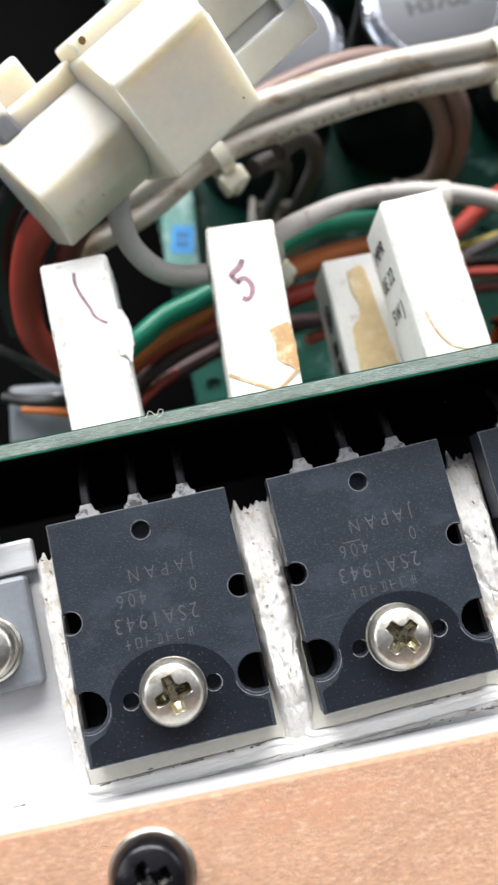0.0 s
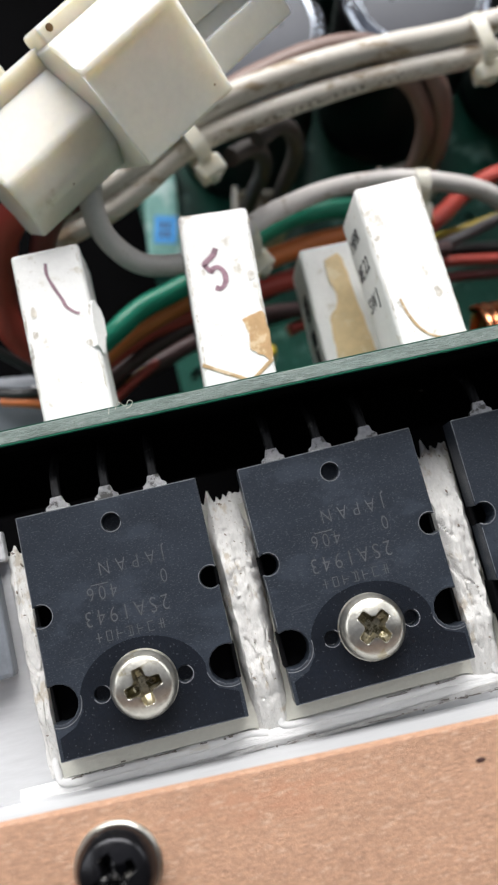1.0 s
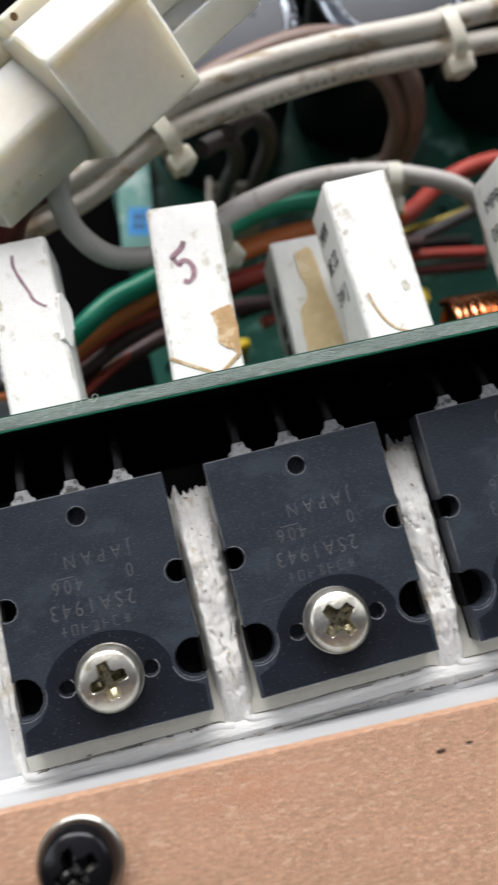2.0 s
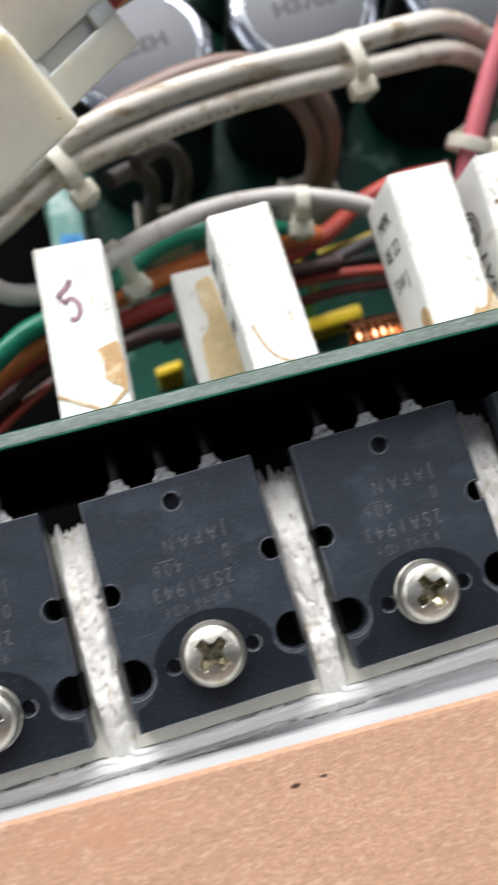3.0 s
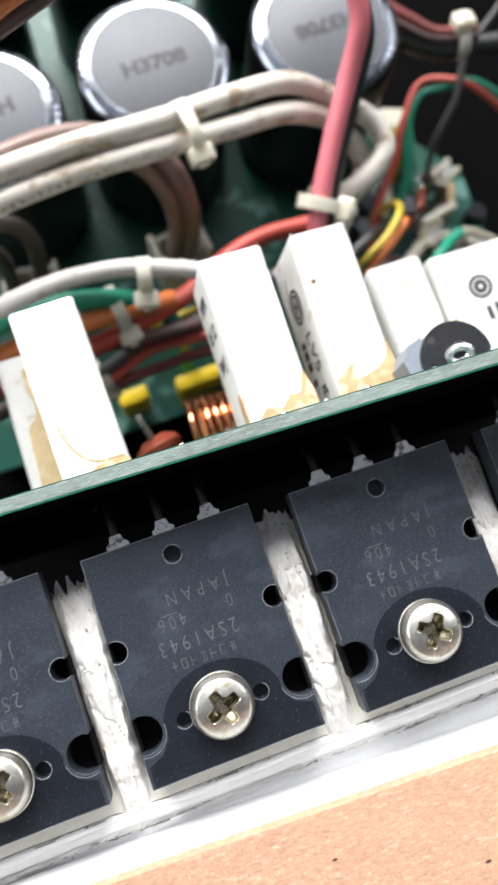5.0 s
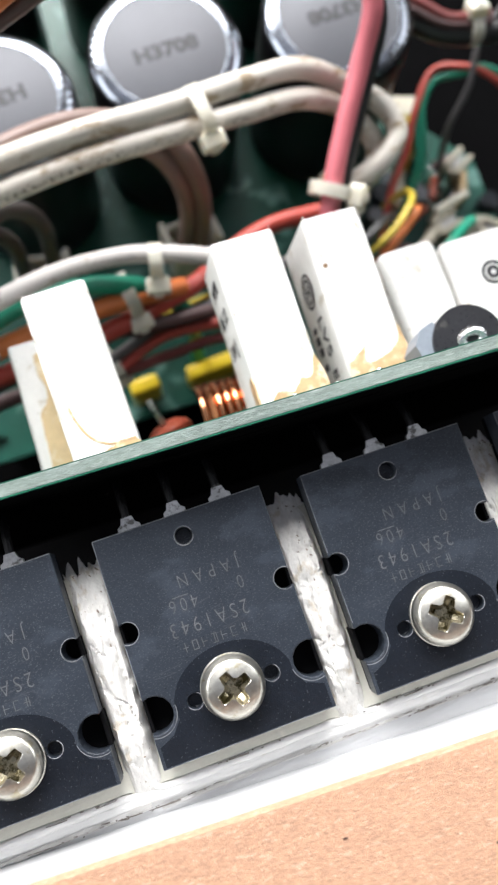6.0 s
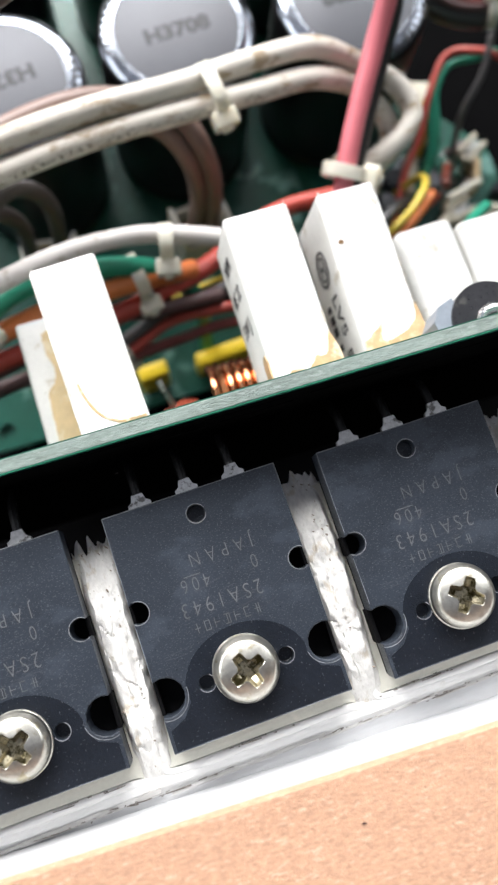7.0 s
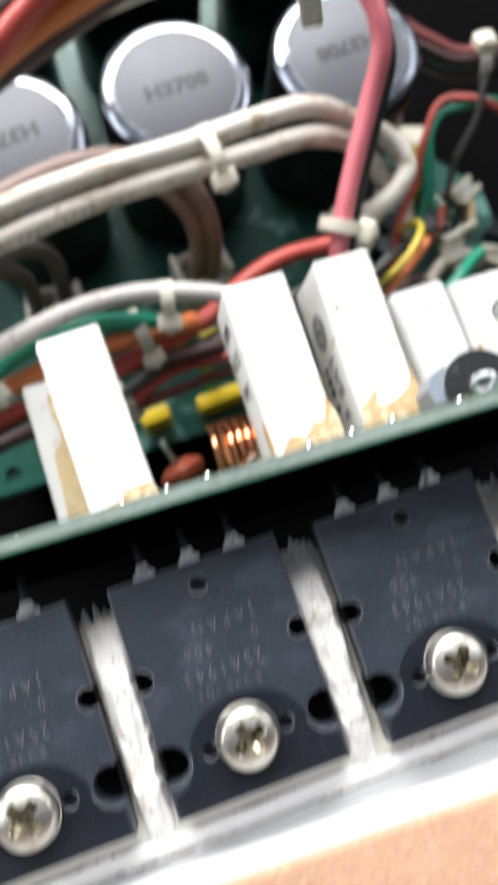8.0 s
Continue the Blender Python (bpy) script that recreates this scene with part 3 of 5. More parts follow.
def transistor():
    t = thing("power_transistor", at(0, 0, 0.6), "black moulded power transistor screwed flat to the heatsink, faint engraved lettering", "transistor", "row of power transistors")
    # Base and added notch blocks are near-black: the recess shade is in their colour.
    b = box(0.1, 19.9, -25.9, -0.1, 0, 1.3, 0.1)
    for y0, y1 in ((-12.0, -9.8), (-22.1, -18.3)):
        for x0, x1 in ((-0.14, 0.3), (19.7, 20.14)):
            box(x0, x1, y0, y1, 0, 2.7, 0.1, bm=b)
    part("base", b, M_PIT_SHADE, t)
    left = arc(0.75, -10.9, 1.2, 128.7, -128.7) + arc(0.9, -20.2, 2.05, 116, -116)
    right = arc(19.1, -20.2, 2.05, -64, -296) + arc(19.25, -10.9, 1.2, -51.3, -308.7)
    shape = [(0, 0)] + left + [(0, -26), (20, -26)] + right + [(20, 0)]
    body = part("body", plate(shape, 1.3, 4.4, holes=[(10, -2.7, 1.0), (5.5, -20.2, 0.85), (14.4, -20.2, 0.85)], floor=3.0), M_EPOXY, t)
    bev = body.modifiers.new("soft_edge", "BEVEL")
    bev.width, bev.segments, bev.limit_method, bev.angle_limit = 0.00014, 2, "ANGLE", radians(50)
    # matt field round the screw; its dark colour paints where the sheen stops
    field = [(10.0 + 6.9 * math.cos(radians(a)), -20.8 + 5.5 * math.sin(radians(a))) for a in range(12, 173, 8)]
    field = [(19.6, -25.8), (19.6, -23.2), (17.6, -22.4), (16.7, -20.6)] + field + [(3.3, -21.4), (2.2, -22.8), (0.4, -23.6), (0.4, -25.8)]
    part("matt_field", plate(field, 4.38, 4.415, holes=[(5.5, -20.2, 0.9), (14.4, -20.2, 0.9)]), M_EPOXY_DARK, t, "matt field round the screw, coloured dark where the sheen stops")
    # Pale ribbons paint the highlights along notch, hole and body edges.
    for cx, cy, rr, a0, a1 in ((0.75, -10.9, 1.27, 100, -128), (19.25, -10.9, 1.27, 52, 300), (0.9, -20.2, 2.4, 10, -112), (19.1, -20.2, 2.4, 190, 292), (10, -2.7, 1.08, 20, 350), (5.5, -20.2, 0.93, -160, 60), (14.4, -20.2, 0.93, -160, 60)):
        part("worn_edge", move(ribbon(arc(cx, cy, rr, a0, a1, 16), 0.09, 0.015), mm_pose(0, 0, 4.41)), M_WORN_GLINT, t, "pale worn moulding edge with its highlight painted on")
    for pts in ([(0.08, -0.1), (0.07, -5), (0.09, -9.4)], [(0.1, -0.08), (6, -0.09), (13, -0.07), (19.9, -0.09)], [(0.08, -12.4), (0.09, -17.6)], [(0.1, -25.93), (9, -25.92), (19.9, -25.93)]):
        part("worn_edge", move(ribbon(pts, 0.07, 0.01), mm_pose(0, 0, 4.405)), M_WORN_GLINT, t, "pale worn moulding edge with its highlight painted on")
    # Scuffs, and with them pale streaks painting the sheen above the screw.
    b = bmesh.new()
    for k in range(46):
        cx, cy, n = tr.uniform(1.5, 18.5), -15.5 + tr.gauss(0, 3.6), tr.uniform(0.3, 1.8)
        if cy > -0.8 or cy < -25 or abs(cx - 10) + n > 8.2 or math.hypot((cx - 10) / 7.6, (cy + 20.8) / 6.2) < 1.1:
            continue
        join(b, move(ribbon([(-n, 0), (0, tr.uniform(-0.05, 0.05)), (n, 0)], tr.uniform(0.03, 0.09), 0.004), mm_pose(cx, cy, 4.404 + 0.0002 * k, 0, 0, tr.gauss(8, 9))))
    tagged(part("scuff", b, M_SCUFF_SHEEN, t, "faint pale scuffs and painted sheen streaks across the face"), kind="stuff")
    for k, x in enumerate((4.4, 9.9, 15.4)):
        sh = plate([(x - 1.35, -0.2), (x + 1.35, -0.2), (x + 1.3, 0.55), (x + 0.85, 0.85), (x + 0.62, 1.6), (x - 0.62, 1.6), (x - 0.85, 0.85), (x - 1.3, 0.55)], 1.95, 2.6)
        lead = part("lead", sh, M_TIN, t, "tinned metal lead")
        part("pin", tube([(x, 1.2, 1.95), (x, 2.2, 1.85), (x, 3.8, 1.3), (x, 5.6, -0.4), (x, 7.4, -3.4)], 0.55, 8, 4), M_PIN_SHADE, lead, "narrow pin coloured dark for the board's shade")
    for words, size, x, y, w, gap in (("JAPAN", 2.15, 11.3, -7.3, 0.78, 1.75), ("0", 2.2, 14.4, -9.5, 0.75, 1.2), ("406", 2.15, 7.6, -9.8, 0.8, 1.45), ("2SA1943", 2.4, 9.8, -12.3, 0.8, 1.4)):
        letters("marking", words, size, mm_pose(x, y, 4.415, 0, 0, 180), M_LASER, t, w, 0.008, gap, -0.03)
    bars("marking", [(0, 0, 1.9, 0.10)], mm_pose(7.5, -8.95, 4.41), M_LASER, t)
    for k in range(7):
        rows = [(0, 0.5, 0.62, 0.09), (0, -0.5, 0.62, 0.09)] if k % 2 else [(0, 0, 0.62, 0.09)]
        rows += [(-0.27, 0, 0.09, 1.05)] if k % 3 else [(0, 0, 0.09, 1.05)]
        rows += [(0.27, 0, 0.09, 1.05)] if k in (1, 3, 6) else []
        bars("maker_mark", rows, mm_pose(9.7 - 3.36 + 1.12 * k, -14.5, 4.41), M_LASER, t)
    return t


first = transistor()
SPOTS = [(24.8, -0.04, 0.7), (49.5, -0.12, 0.65), (74.3, -0.38, 0.5), (98.8, -0.4, 0.3)]
first.matrix_basis = at(0.14, 0.27, 0.6, 0, 0, -0.3)
for x, y, turn in SPOTS:
    copy_thing(first, at(x, y, 0.6, 0, 0, turn))
for k, (x, y) in enumerate([(0, 0)] + [(q[0], q[1]) for q in SPOTS]):
    screw("transistor_screw", at(x + 10.1, y - 19.9, 5.0, 2 * (-1) ** k, 1.5, (12, 38, 24, 55, 70)[k]), M_SCREW, M_SCREW_DIRT,
          "yellowed plated cross-head screw with a washer in a transistor", 3.5, 2.2, 3.6, "transistor screws")
    pad = blob([(x - 1.0, -3.4), (x - 1.1, -10), (x - 1.0, -20), (x - 1.0, -27.2), (x + 0.2, -28.0), (x + 10, -27.9), (x + 19.5, -27.8), (x + 20.8, -27.0), (x + 20.9, -14), (x + 20.8, -3.4), (x + 10, -3.3)], 0.0, 0.6, 0.02, k)
    tagged(part("insulating_pad", pad, M_PAD), "thin off-white insulating pad under a transistor", "pad", "insulating pads")


def paste(x0, x1, y0, y1, tall, seed, lean=0.0, label="ridge of dried white thermal paste between transistors"):
    """Squeezed-out paste: an uneven ridge whose edges thin out to the plate."""
    tall_way = (y1 - y0) > (x1 - x0)
    nx, ny = 26, max(24, int((y1 - y0) * 5)) if (y1 - y0) > (x1 - x0) else 16
    if (x1 - x0) > (y1 - y0):
        nx = max(24, int((x1 - x0) * 1.6))
    b = bmesh.new()
    g = []
    for j in range(ny + 1):
        row = []
        for i in range(nx + 1):
            u, v = i / nx, j / ny
            x, y = x0 + (x1 - x0) * u, y0 + (y1 - y0) * v
            if tall_way:
                n1 = noise.noise(Vector((x * 0.8, y * 0.16, seed)))
                n2 = noise.noise(Vector((x * 1.6, y * 0.7, seed + 9)))
                n3 = noise.noise(Vector((x * 2.4, y * 1.3, seed + 20))) * 0.7 + noise.noise(Vector((x * 4.0, y * 3.0, seed + 31))) * 0.35
                edge = min(1, 5.5 * min(u, 1 - u)) ** 0.7 * min(1, 4 * v) ** 0.8 * min(1, 3.2 * (1 - v)) ** 0.8
            else:
                n1 = noise.noise(Vector((x * 0.12, y * 0.8, seed)))
                n2 = noise.noise(Vector((x * 0.35, y * 1.6, seed + 9)))
                n3 = noise.noise(Vector((x * 1.2, y * 2.4, seed + 20)))
                edge = min(1, 3 * min(v, 1 - v)) * min(1, 14 * min(u, 1 - u))
            h = 0.04 + edge * max(0.2, tall * (0.86 + 0.2 * n1 + 0.035 * n2 + 0.055 * n3))
            if tall_way:
                cleft = abs(noise.noise(Vector((x * 0.75 + 0.1 * y, y * 0.16, seed + 50))))
                h -= edge * tall * 0.11 * max(0.0, 1 - cleft / 0.06)
                h += edge * tall * 0.012 * math.copysign(min(1.0, abs(n2) * 4), n2)
            ragged = 2.0 * noise.noise(Vector((x * 1.5, seed, 4.0))) * max(0.0, 1 - (1 - v) / 0.14) if tall_way else 0.0
            if tall_way:  # narrower towards the lower end, where the pads show beside it
                x += (0.5 * (x0 + x1) - x) * 0.26 * (1 - min(1.0, v / 0.55))
            row.append(b.verts.new((x + 0.2 * n2 + lean * h, y + 0.25 * n1 + ragged, h)))
        g.append(row)
    for j in range(ny):
        for i in range(nx):
            b.faces.new((g[j][i], g[j][i + 1], g[j + 1][i + 1], g[j + 1][i]))
    return tagged(part("thermal_paste", b, M_PASTE if tall_way else M_BEAD, smooth=True), label, "thermal paste", "thermal paste", "stuff")


for k, x in enumerate((20.2, 44.95, 69.5, 94.15)):
    paste(x - 0.25, x + 4.9, -29.0, -1.9, 3.0, 3.1 * k + 1)
paste(-2.7, -0.2, -27.9, -2.7, 1.8, 40.0)
paste(-6, 128, -30.5, -28.1, 0.7, 70.0, label="smeared bead of white thermal paste along the transistors")

for k, x in enumerate((0.0, 24.8, 49.5, 74.2, 98.7)):
    bead = tube([(x - 1.5, -25.0, 0.25), (x - 1.5, -27.2, 0.3), (x - 0.7, -28.5, 0.3), (x + 5, -28.62, 0.3), (x + 12, -28.5, 0.3), (x + 19, -28.4, 0.3), (x + 21.6, -28.8, 0.2)], 0.5, 12, 8, 0.35)
    tagged(part("paste_bead", bead, M_BEAD, smooth=True), "rounded white bead of paste squeezed out round a pad", "thermal paste", "paste beads", "stuff")

# flakes of dirt stuck in the paste, thickest at the upper ends
b = bmesh.new()
for k, x in enumerate((-2.6, 20.2, 44.95, 69.5, 94.15)):
    for q in range(8 if k == 0 else 16):
        fy = -3.0 - 24.0 * tr.random() ** 2.6
        fx = x + (tr.uniform(0.5, 1.9) if k == 0 else tr.uniform(0.5, 4.1))
        r = tr.uniform(0.05, 0.15)
        flake = lathe([(0, -r), (r, -0.3 * r), (0.8 * r, 0.4 * r), (0, 0.6 * r)], 7)
        join(b, move(flake, mm_pose(fx, fy, (1.5 if k == 0 else 2.55) + tr.uniform(-0.15, 0.1), tr.uniform(-20, 20), tr.uniform(-20, 20), tr.uniform(0, 90)) @ Matrix.Diagonal((0.8, tr.uniform(1.2, 2.6), 1, 1))))
tagged(part("dirt", b, M_GRIME), "brown flakes of dirt stuck in the dried paste", "dirt", "", "stuff")

# flat metal-tabbed device beside the row
dev = thing("regulator", at(-4.0, -2.0, 0), "grey metal-tabbed power device screwed to the heatsink", "regulator")
part("tab", box(-17, 0.4, -14.2, -2.2, 0.05, 2.6, 0.5), M_GREYP, dev)
part("upper_tab", box(-17, 1.6, -1.8, 1.8, 0.05, 1.6, 0.4), M_ALU, dev)
part("body", box(-17, -2.0, 2.2, 8.0, 0.05, 4.2, 0.4), M_EPOXY, dev)
screw("regulator_screw", at(-8.6, -11.4, 2.6, 0, 0, 30), M_SCREW, M_SCREW_DIRT, "yellowed plated cross-head screw with a washer in a grey tab", 3.3, 2.3, 3.6)

# ---- upright circuit board ----
BOARD = at(0, 9.05, 6.0, 0, -5.2, -1.85)
board = thing("output_circuit_board", BOARD, "green printed circuit board standing on edge, cut fibre edge upward", "circuit board")
part("laminate", box(-75, 185, -0.72, 0.72, -58, 0, 0.08, 1), M_FR4, board, "pale cut edge of woven glass fibre")
part("front_mask", box(-75, 185, -0.86, -0.724, -0.75, -0.06), M_LIP, board, "green lacquered lip under the cut edge")
# Dark sheet added over the green face to stand for its shade.
part("insulating_film", box(-75, 185, -0.88, -0.724, -58, -0.75), M_FACE_SHADE, board, "near-black layer painting the shade over the green face")
part("rear_mask", box(-75, 185, 0.724, 0.86, -58, -0.06), M_MASK, board, "dark green lacquered face")


def solder_joint(bx, bz, s=1.0):
    b = lathe([(0, 0), (1.15 * s, 0), (1.05 * s, 0.25), (0.75 * s, 0.6), (0.5 * s, 0.95), (0.4 * s, 1.2), (0, 1.3)], 14)
    part("solder_joint", move(b, mm_pose(bx, 0.84, bz, -90, 0, 0)), M_SOLDER, board, "shiny solder joint", True)


for bx, bz in ((33.6, -7.2), (40.2, -6.8), (53.5, -5.4), (59.0, -5.3), (64.0, -4.6), (76.4, -4.0), (81.6, -4.2), (86.5, -3.6), (95.0, -5.0), (12.4, -4.5)):
    solder_joint(bx, bz - 2.5, 1.0)
for k in range(40):
    x, z = tr.uniform(-10, 120), tr.uniform(-14, -4)
    part("copper_track", box(x, x + tr.uniform(4, 14), -0.95, -0.87, z, z + tr.choice((0.6, 1.2, 2.4))), M_FACE_SHADE, board)
fluff = thing("dust_fibre", at(14.4, 8.9, 7.4) @ Matrix.Scale(0.65, 4), "tiny pale dust fibre caught on the board's edge", "dust")
part("fibre", tube([(-1.6, 0.3, 0.0), (-0.8, 1.3, 0.3), (0.2, 0.4, 0.2), (0.9, 1.2, 0.35), (1.5, 0.9, 0.2), (1.0, 0.2, 0.1), (0.2, 0.0, 0.1)], 0.05, 6, 5), M_TIE, fluff)
part("fibre", tube([(-2.8, -0.3, 0.05), (-2.5, 0.8, 0.2), (-2.7, 1.4, 0.3)], 0.04, 6, 4), M_TIE, fluff)


# ---- ceramic resistors ----
def resistor(x, ytop, z, w, d, turn, label, length=None, bev=0.55, tilt=0.0, draft=0.0):
    """A block resistor whose far end is at ytop; its foot meets the upright board. Local y runs from the foot, z = 0 is the upper face."""
    foot = 9.95 - 0.032 * (x + w / 2)
    ln = length or (ytop - foot)
    r = thing("ceramic_resistor", at(x + w / 2, foot, z, tilt, 0, turn), label, "resistor", "ceramic resistors")
    b = box(-w / 2, w / 2, 0, ln, -d, 0, bev, 3)
    bmesh.ops.subdivide_edges(b, edges=[e for e in b.edges if e.calc_length() > 5], cuts=7, use_grid_fill=True)
    for v in b.verts:
        k = noise.noise(v.co * 0.7 + Vector((x, 0, 0))) * 0.07 + noise.noise(v.co * 2.3 + Vector((x, 5, 0))) * 0.03
        v.co += Vector((k + (draft * v.co.z / d if v.co.x < 0 else 0), 0, k * 0.6))
    part("body", b, M_CERAMIC, r, smooth=True)
    for q in (-0.22, 0.22):
        part("lead", tube([(w * q, -1.6, -d * 0.5), (w * q, 0.3, -d * 0.5)], 0.4, 8, 2), M_TIN, r, "tinned wire lead")
    r["size"] = (w, ln, d)
    r["slant"] = draft / d
    return r


def on_left(r, y, z):
    """On the left face: writing runs upward, its top to the far end."""
    w, ln, d = r["size"]
    return Matrix(((r["slant"], 0, -1, -w / 2 - 0.1 + r["slant"] * z), (0, 1, 0, y), (1, 0, 0, z), (0, 0, 0, 1)))


def on_left_long(r, y, z):
    """On the left face: writing runs along the block, from the far end to the foot."""
    w, ln, d = r["size"]
    return Matrix(((0, r["slant"], -1, -w / 2 - 0.1 + r["slant"] * z), (-1, 0, 0, y), (0, 1, 0, z), (0, 0, 0, 1)))


def print_value(r):
    w, ln, d = r["size"]
    for words, y, z in (("MPR", ln - 4.6, -6.4), ("0E 22", ln - 9.0, -6.2), ("5W J", ln - 13.8, -6.0)):
        letters("printed_value", words, 2.9, on_left(r, y, z), M_INK, r, 0.95)


def edge_dirt(r, seed):
    """Broken grey-brown dirt along the two long upper edges."""
    w, ln, d = r["size"]
    rd = random.Random(seed)
    for side in (-1, 1):
        b = bmesh.new()
        for k in range(16):
            y, n = rd.uniform(6, ln - 0.6), rd.uniform(0.15, 1.1)
            x = side * (w / 2 - rd.uniform(0.15, 0.5))
            join(b, ribbon([(x, y - n), (x + rd.uniform(-0.08, 0.08), y), (x, y + n)], rd.uniform(0.05, 0.2), 0.015))
        part("edge_dirt", move(b, mm_pose(0, 0, 0.0)), M_SOOT, r, "grey-brown dirt along the edge")
    for k in range(3):
        b = blob([(-0.7, -0.9), (0.3, -1.2), (0.8, 0.1), (0.2, 1.1), (-0.5, 0.6)], 0.0, 0.03, 0.9, seed + k)
        part("smudge", b, M_SOOT, r, "faint dirty smudge", spot=at(rd.choice((-1, 1)) * rd.uniform(0.25, 0.4) * w, rd.uniform(8, ln - 2), 0.035 + 0.008 * k, 0, 0, rd.uniform(0, 90)) @ Matrix.Diagonal((rd.uniform(0.3, 0.7), rd.uniform(0.3, 0.8), 1, 1)))


r1 = resistor(3.3, 35.1, -6, 8.9, 10, 0.2, "white ceramic block resistor with a handwritten stroke, chipped along one side")
part("handwriting", move(ribbon([(0.1, 22.9), (0.0, 21.4), (0.5, 19.6), (1.3, 17.6), (1.6, 16.6), (2.6, 15.6), (3.1, 15.4)], 0.4, 0.02), mm_pose(-0.25, 0.5, 0.06)), M_MARKER, r1, "brown-purple pen stroke")
part("chip", move(blob([(-1.2, -3.0), (-0.2, -4.0), (0.9, -1.4), (1.0, 1.2), (0.1, 3.2), (-0.9, 1.8)], 0, 1.1, 0.8, 3), mm_pose(4.05, 14.2, -1.2, 0, 55, 0)), M_CERAMIC, r1, "rough chipped bulge")
part("glue", blob([(-4.3, 2.4), (-1.6, 2.9), (0.6, 2.2), (0.0, 0.6), (-4.3, 0.4)], 0.0, 0.07, 0.8, 5), M_GLUE, r1, "thin tan glue stain")

r2 = resistor(23.7, 35.3, -5.5, 9.2, 10, -3.9, "white ceramic block resistor with a handwritten five and brown stains")
five = ribbon([(1.3, 21.5), (0.8, 20.6), (-0.3, 19.7), (-0.5, 19.2)], 0.75, 0.02)
ribbon([(-0.5, 19.4), (0.3, 18.4), (0.4, 18.7), (1.2, 18.9), (1.9, 18.0), (1.9, 16.8), (1.2, 16.0), (0.5, 16.2)], 0.62, 0.02, five)
part("handwriting", move(five, mm_pose(-1.7, -0.4, 0.06)), M_MARKER, r2, "purple marker figure")
part("flux_stain", blob([(1.5, 11.0), (3.2, 11.6), (4.4, 11.2), (4.5, 5.4), (3.4, 5.9), (1.9, 7.2), (2.0, 9.0)], 0.0, 0.09, 0.5, 8), M_GLUE_BROWN, r2, "brown dried flux")
part("glue_line", move(ribbon([(-4.5, 5.9), (-2.4, 4.8), (-0.2, 3.7), (1.2, 3.0), (2.6, 3.9), (4.4, 5.3)], 0.5, 0.06), mm_pose(0, 0, 0.05)), M_GLUE, r2, "tan glue seam")
part("glue", blob([(-3.0, 2.6), (0.8, 2.5), (4.0, 3.0), (4.4, 0.3), (-4.3, 0.2)], 0.0, 0.08, 0.8, 2), M_GLUE, r2, "thin tan glue stain")
print_value(r2)

r3b = resistor(42.7, 34.0, -22, 8.6, 11, -0.8, "white ceramic block resistor lying lower, thick with tan glue")
part("glue", blob([(-0.9, 23.0), (1.6, 23.4), (2.2, 18), (2.9, 12), (3.6, 6), (3.9, 0.4), (-2.4, 0.4), (-2.5, 6), (-2.3, 11.5), (-2.0, 14.2), (-0.8, 15.4), (-0.4, 17.6), (-1.0, 20.2)], 0.0, 0.35, 0.5, 4), M_GLUE_PALE, r3b, "thick tan glue stripe")
circle_marks("maker_mark", [(2.2, 0.45), (1.3, 0.9)], on_left(r3b, 17.5, -4.2), M_INK, r3b)
bars("printed_value", [(0, 0, 2.2, 3.2), (3.2, 0.2, 2.6, 2.6), (6.4, 0, 2.0, 3.0)], on_left_long(r3b, 12.5, -4.2), M_INK, r3b)

r3 = resistor(49.36, 33.9, -4.1, 8.7, 11, 1.37, "white ceramic block resistor with printed value and a cracked glue seam", tilt=-1.0)
part("glue_line", move(ribbon([(-2.8, 9.6), (-2.4, 7.4), (-1.3, 5.0), (0.6, 3.5), (2.4, 3.3), (4.1, 3.2)], 0.35, 0.06), mm_pose(0, 0, 0.05)), M_GLUE, r3, "tan glue seam")
part("glue", blob([(-3.6, 1.8), (-1.0, 2.3), (1.5, 3.2), (4.2, 3.1), (4.2, 0.2), (-3.8, 0.2)], 0.0, 0.08, 0.6, 12), M_GLUE, r3, "thin tan glue stain")
print_value(r3)

r4 = resistor(74.5, 34.2, -6.3, 9.0, 12, -0.6, "white ceramic block resistor with printed value, glue at its foot", draft=0.6)
part("glue", blob([(-4.2, 1.8), (-2.0, 4.4), (0.2, 4.0), (1.6, 5.4), (3.0, 5.2), (4.4, 8.0), (4.4, 0.2), (-4.3, 0.2)], 0.0, 0.12, 0.6, 15), M_GLUE, r4, "tan glue round the foot")
part("side_glue", move(blob([(-2.0, -3.4), (1.8, -3.5), (2.0, 3.0), (0.2, 4.0), (-1.6, 2.4)], 0.0, 0.25, 0.6, 17), mm_pose(-4.45, 3.6, -2.4, 0, -90, 0)), M_GLUE, r4, "tan glue smear")
print_value(r4)

r5 = resistor(87.8, 34.9, -8.7, 8.4, 13, -1.6, "white ceramic block resistor with a ring mark, glue at its foot", draft=0.9)
part("glue", blob([(-4.1, 6.0), (-2.8, 6.8), (-1.0, 8.0), (-1.6, 5.6), (1.5, 6.0), (3.6, 7.6), (4.2, 9.4), (4.2, 0.2), (-4.1, 0.2)], 0.0, 0.25, 0.6, 21), M_GLUE, r5, "tan glue round the foot")
part("chip_mark", blob([(-0.6, -0.3), (0.5, -0.4), (0.7, 0.3), (-0.4, 0.4)], 0.0, 0.06, 0.6, 22), M_DIRT, r5, spot=at(-2.9, 20.4, 0.03) @ Matrix.Diagonal((0.6, 0.7, 1, 1)))
circle_marks("maker_mark", [(2.7, 0.42), (1.9, 0.38)], on_left(r5, 19.4, -6.6), M_INK, r5)
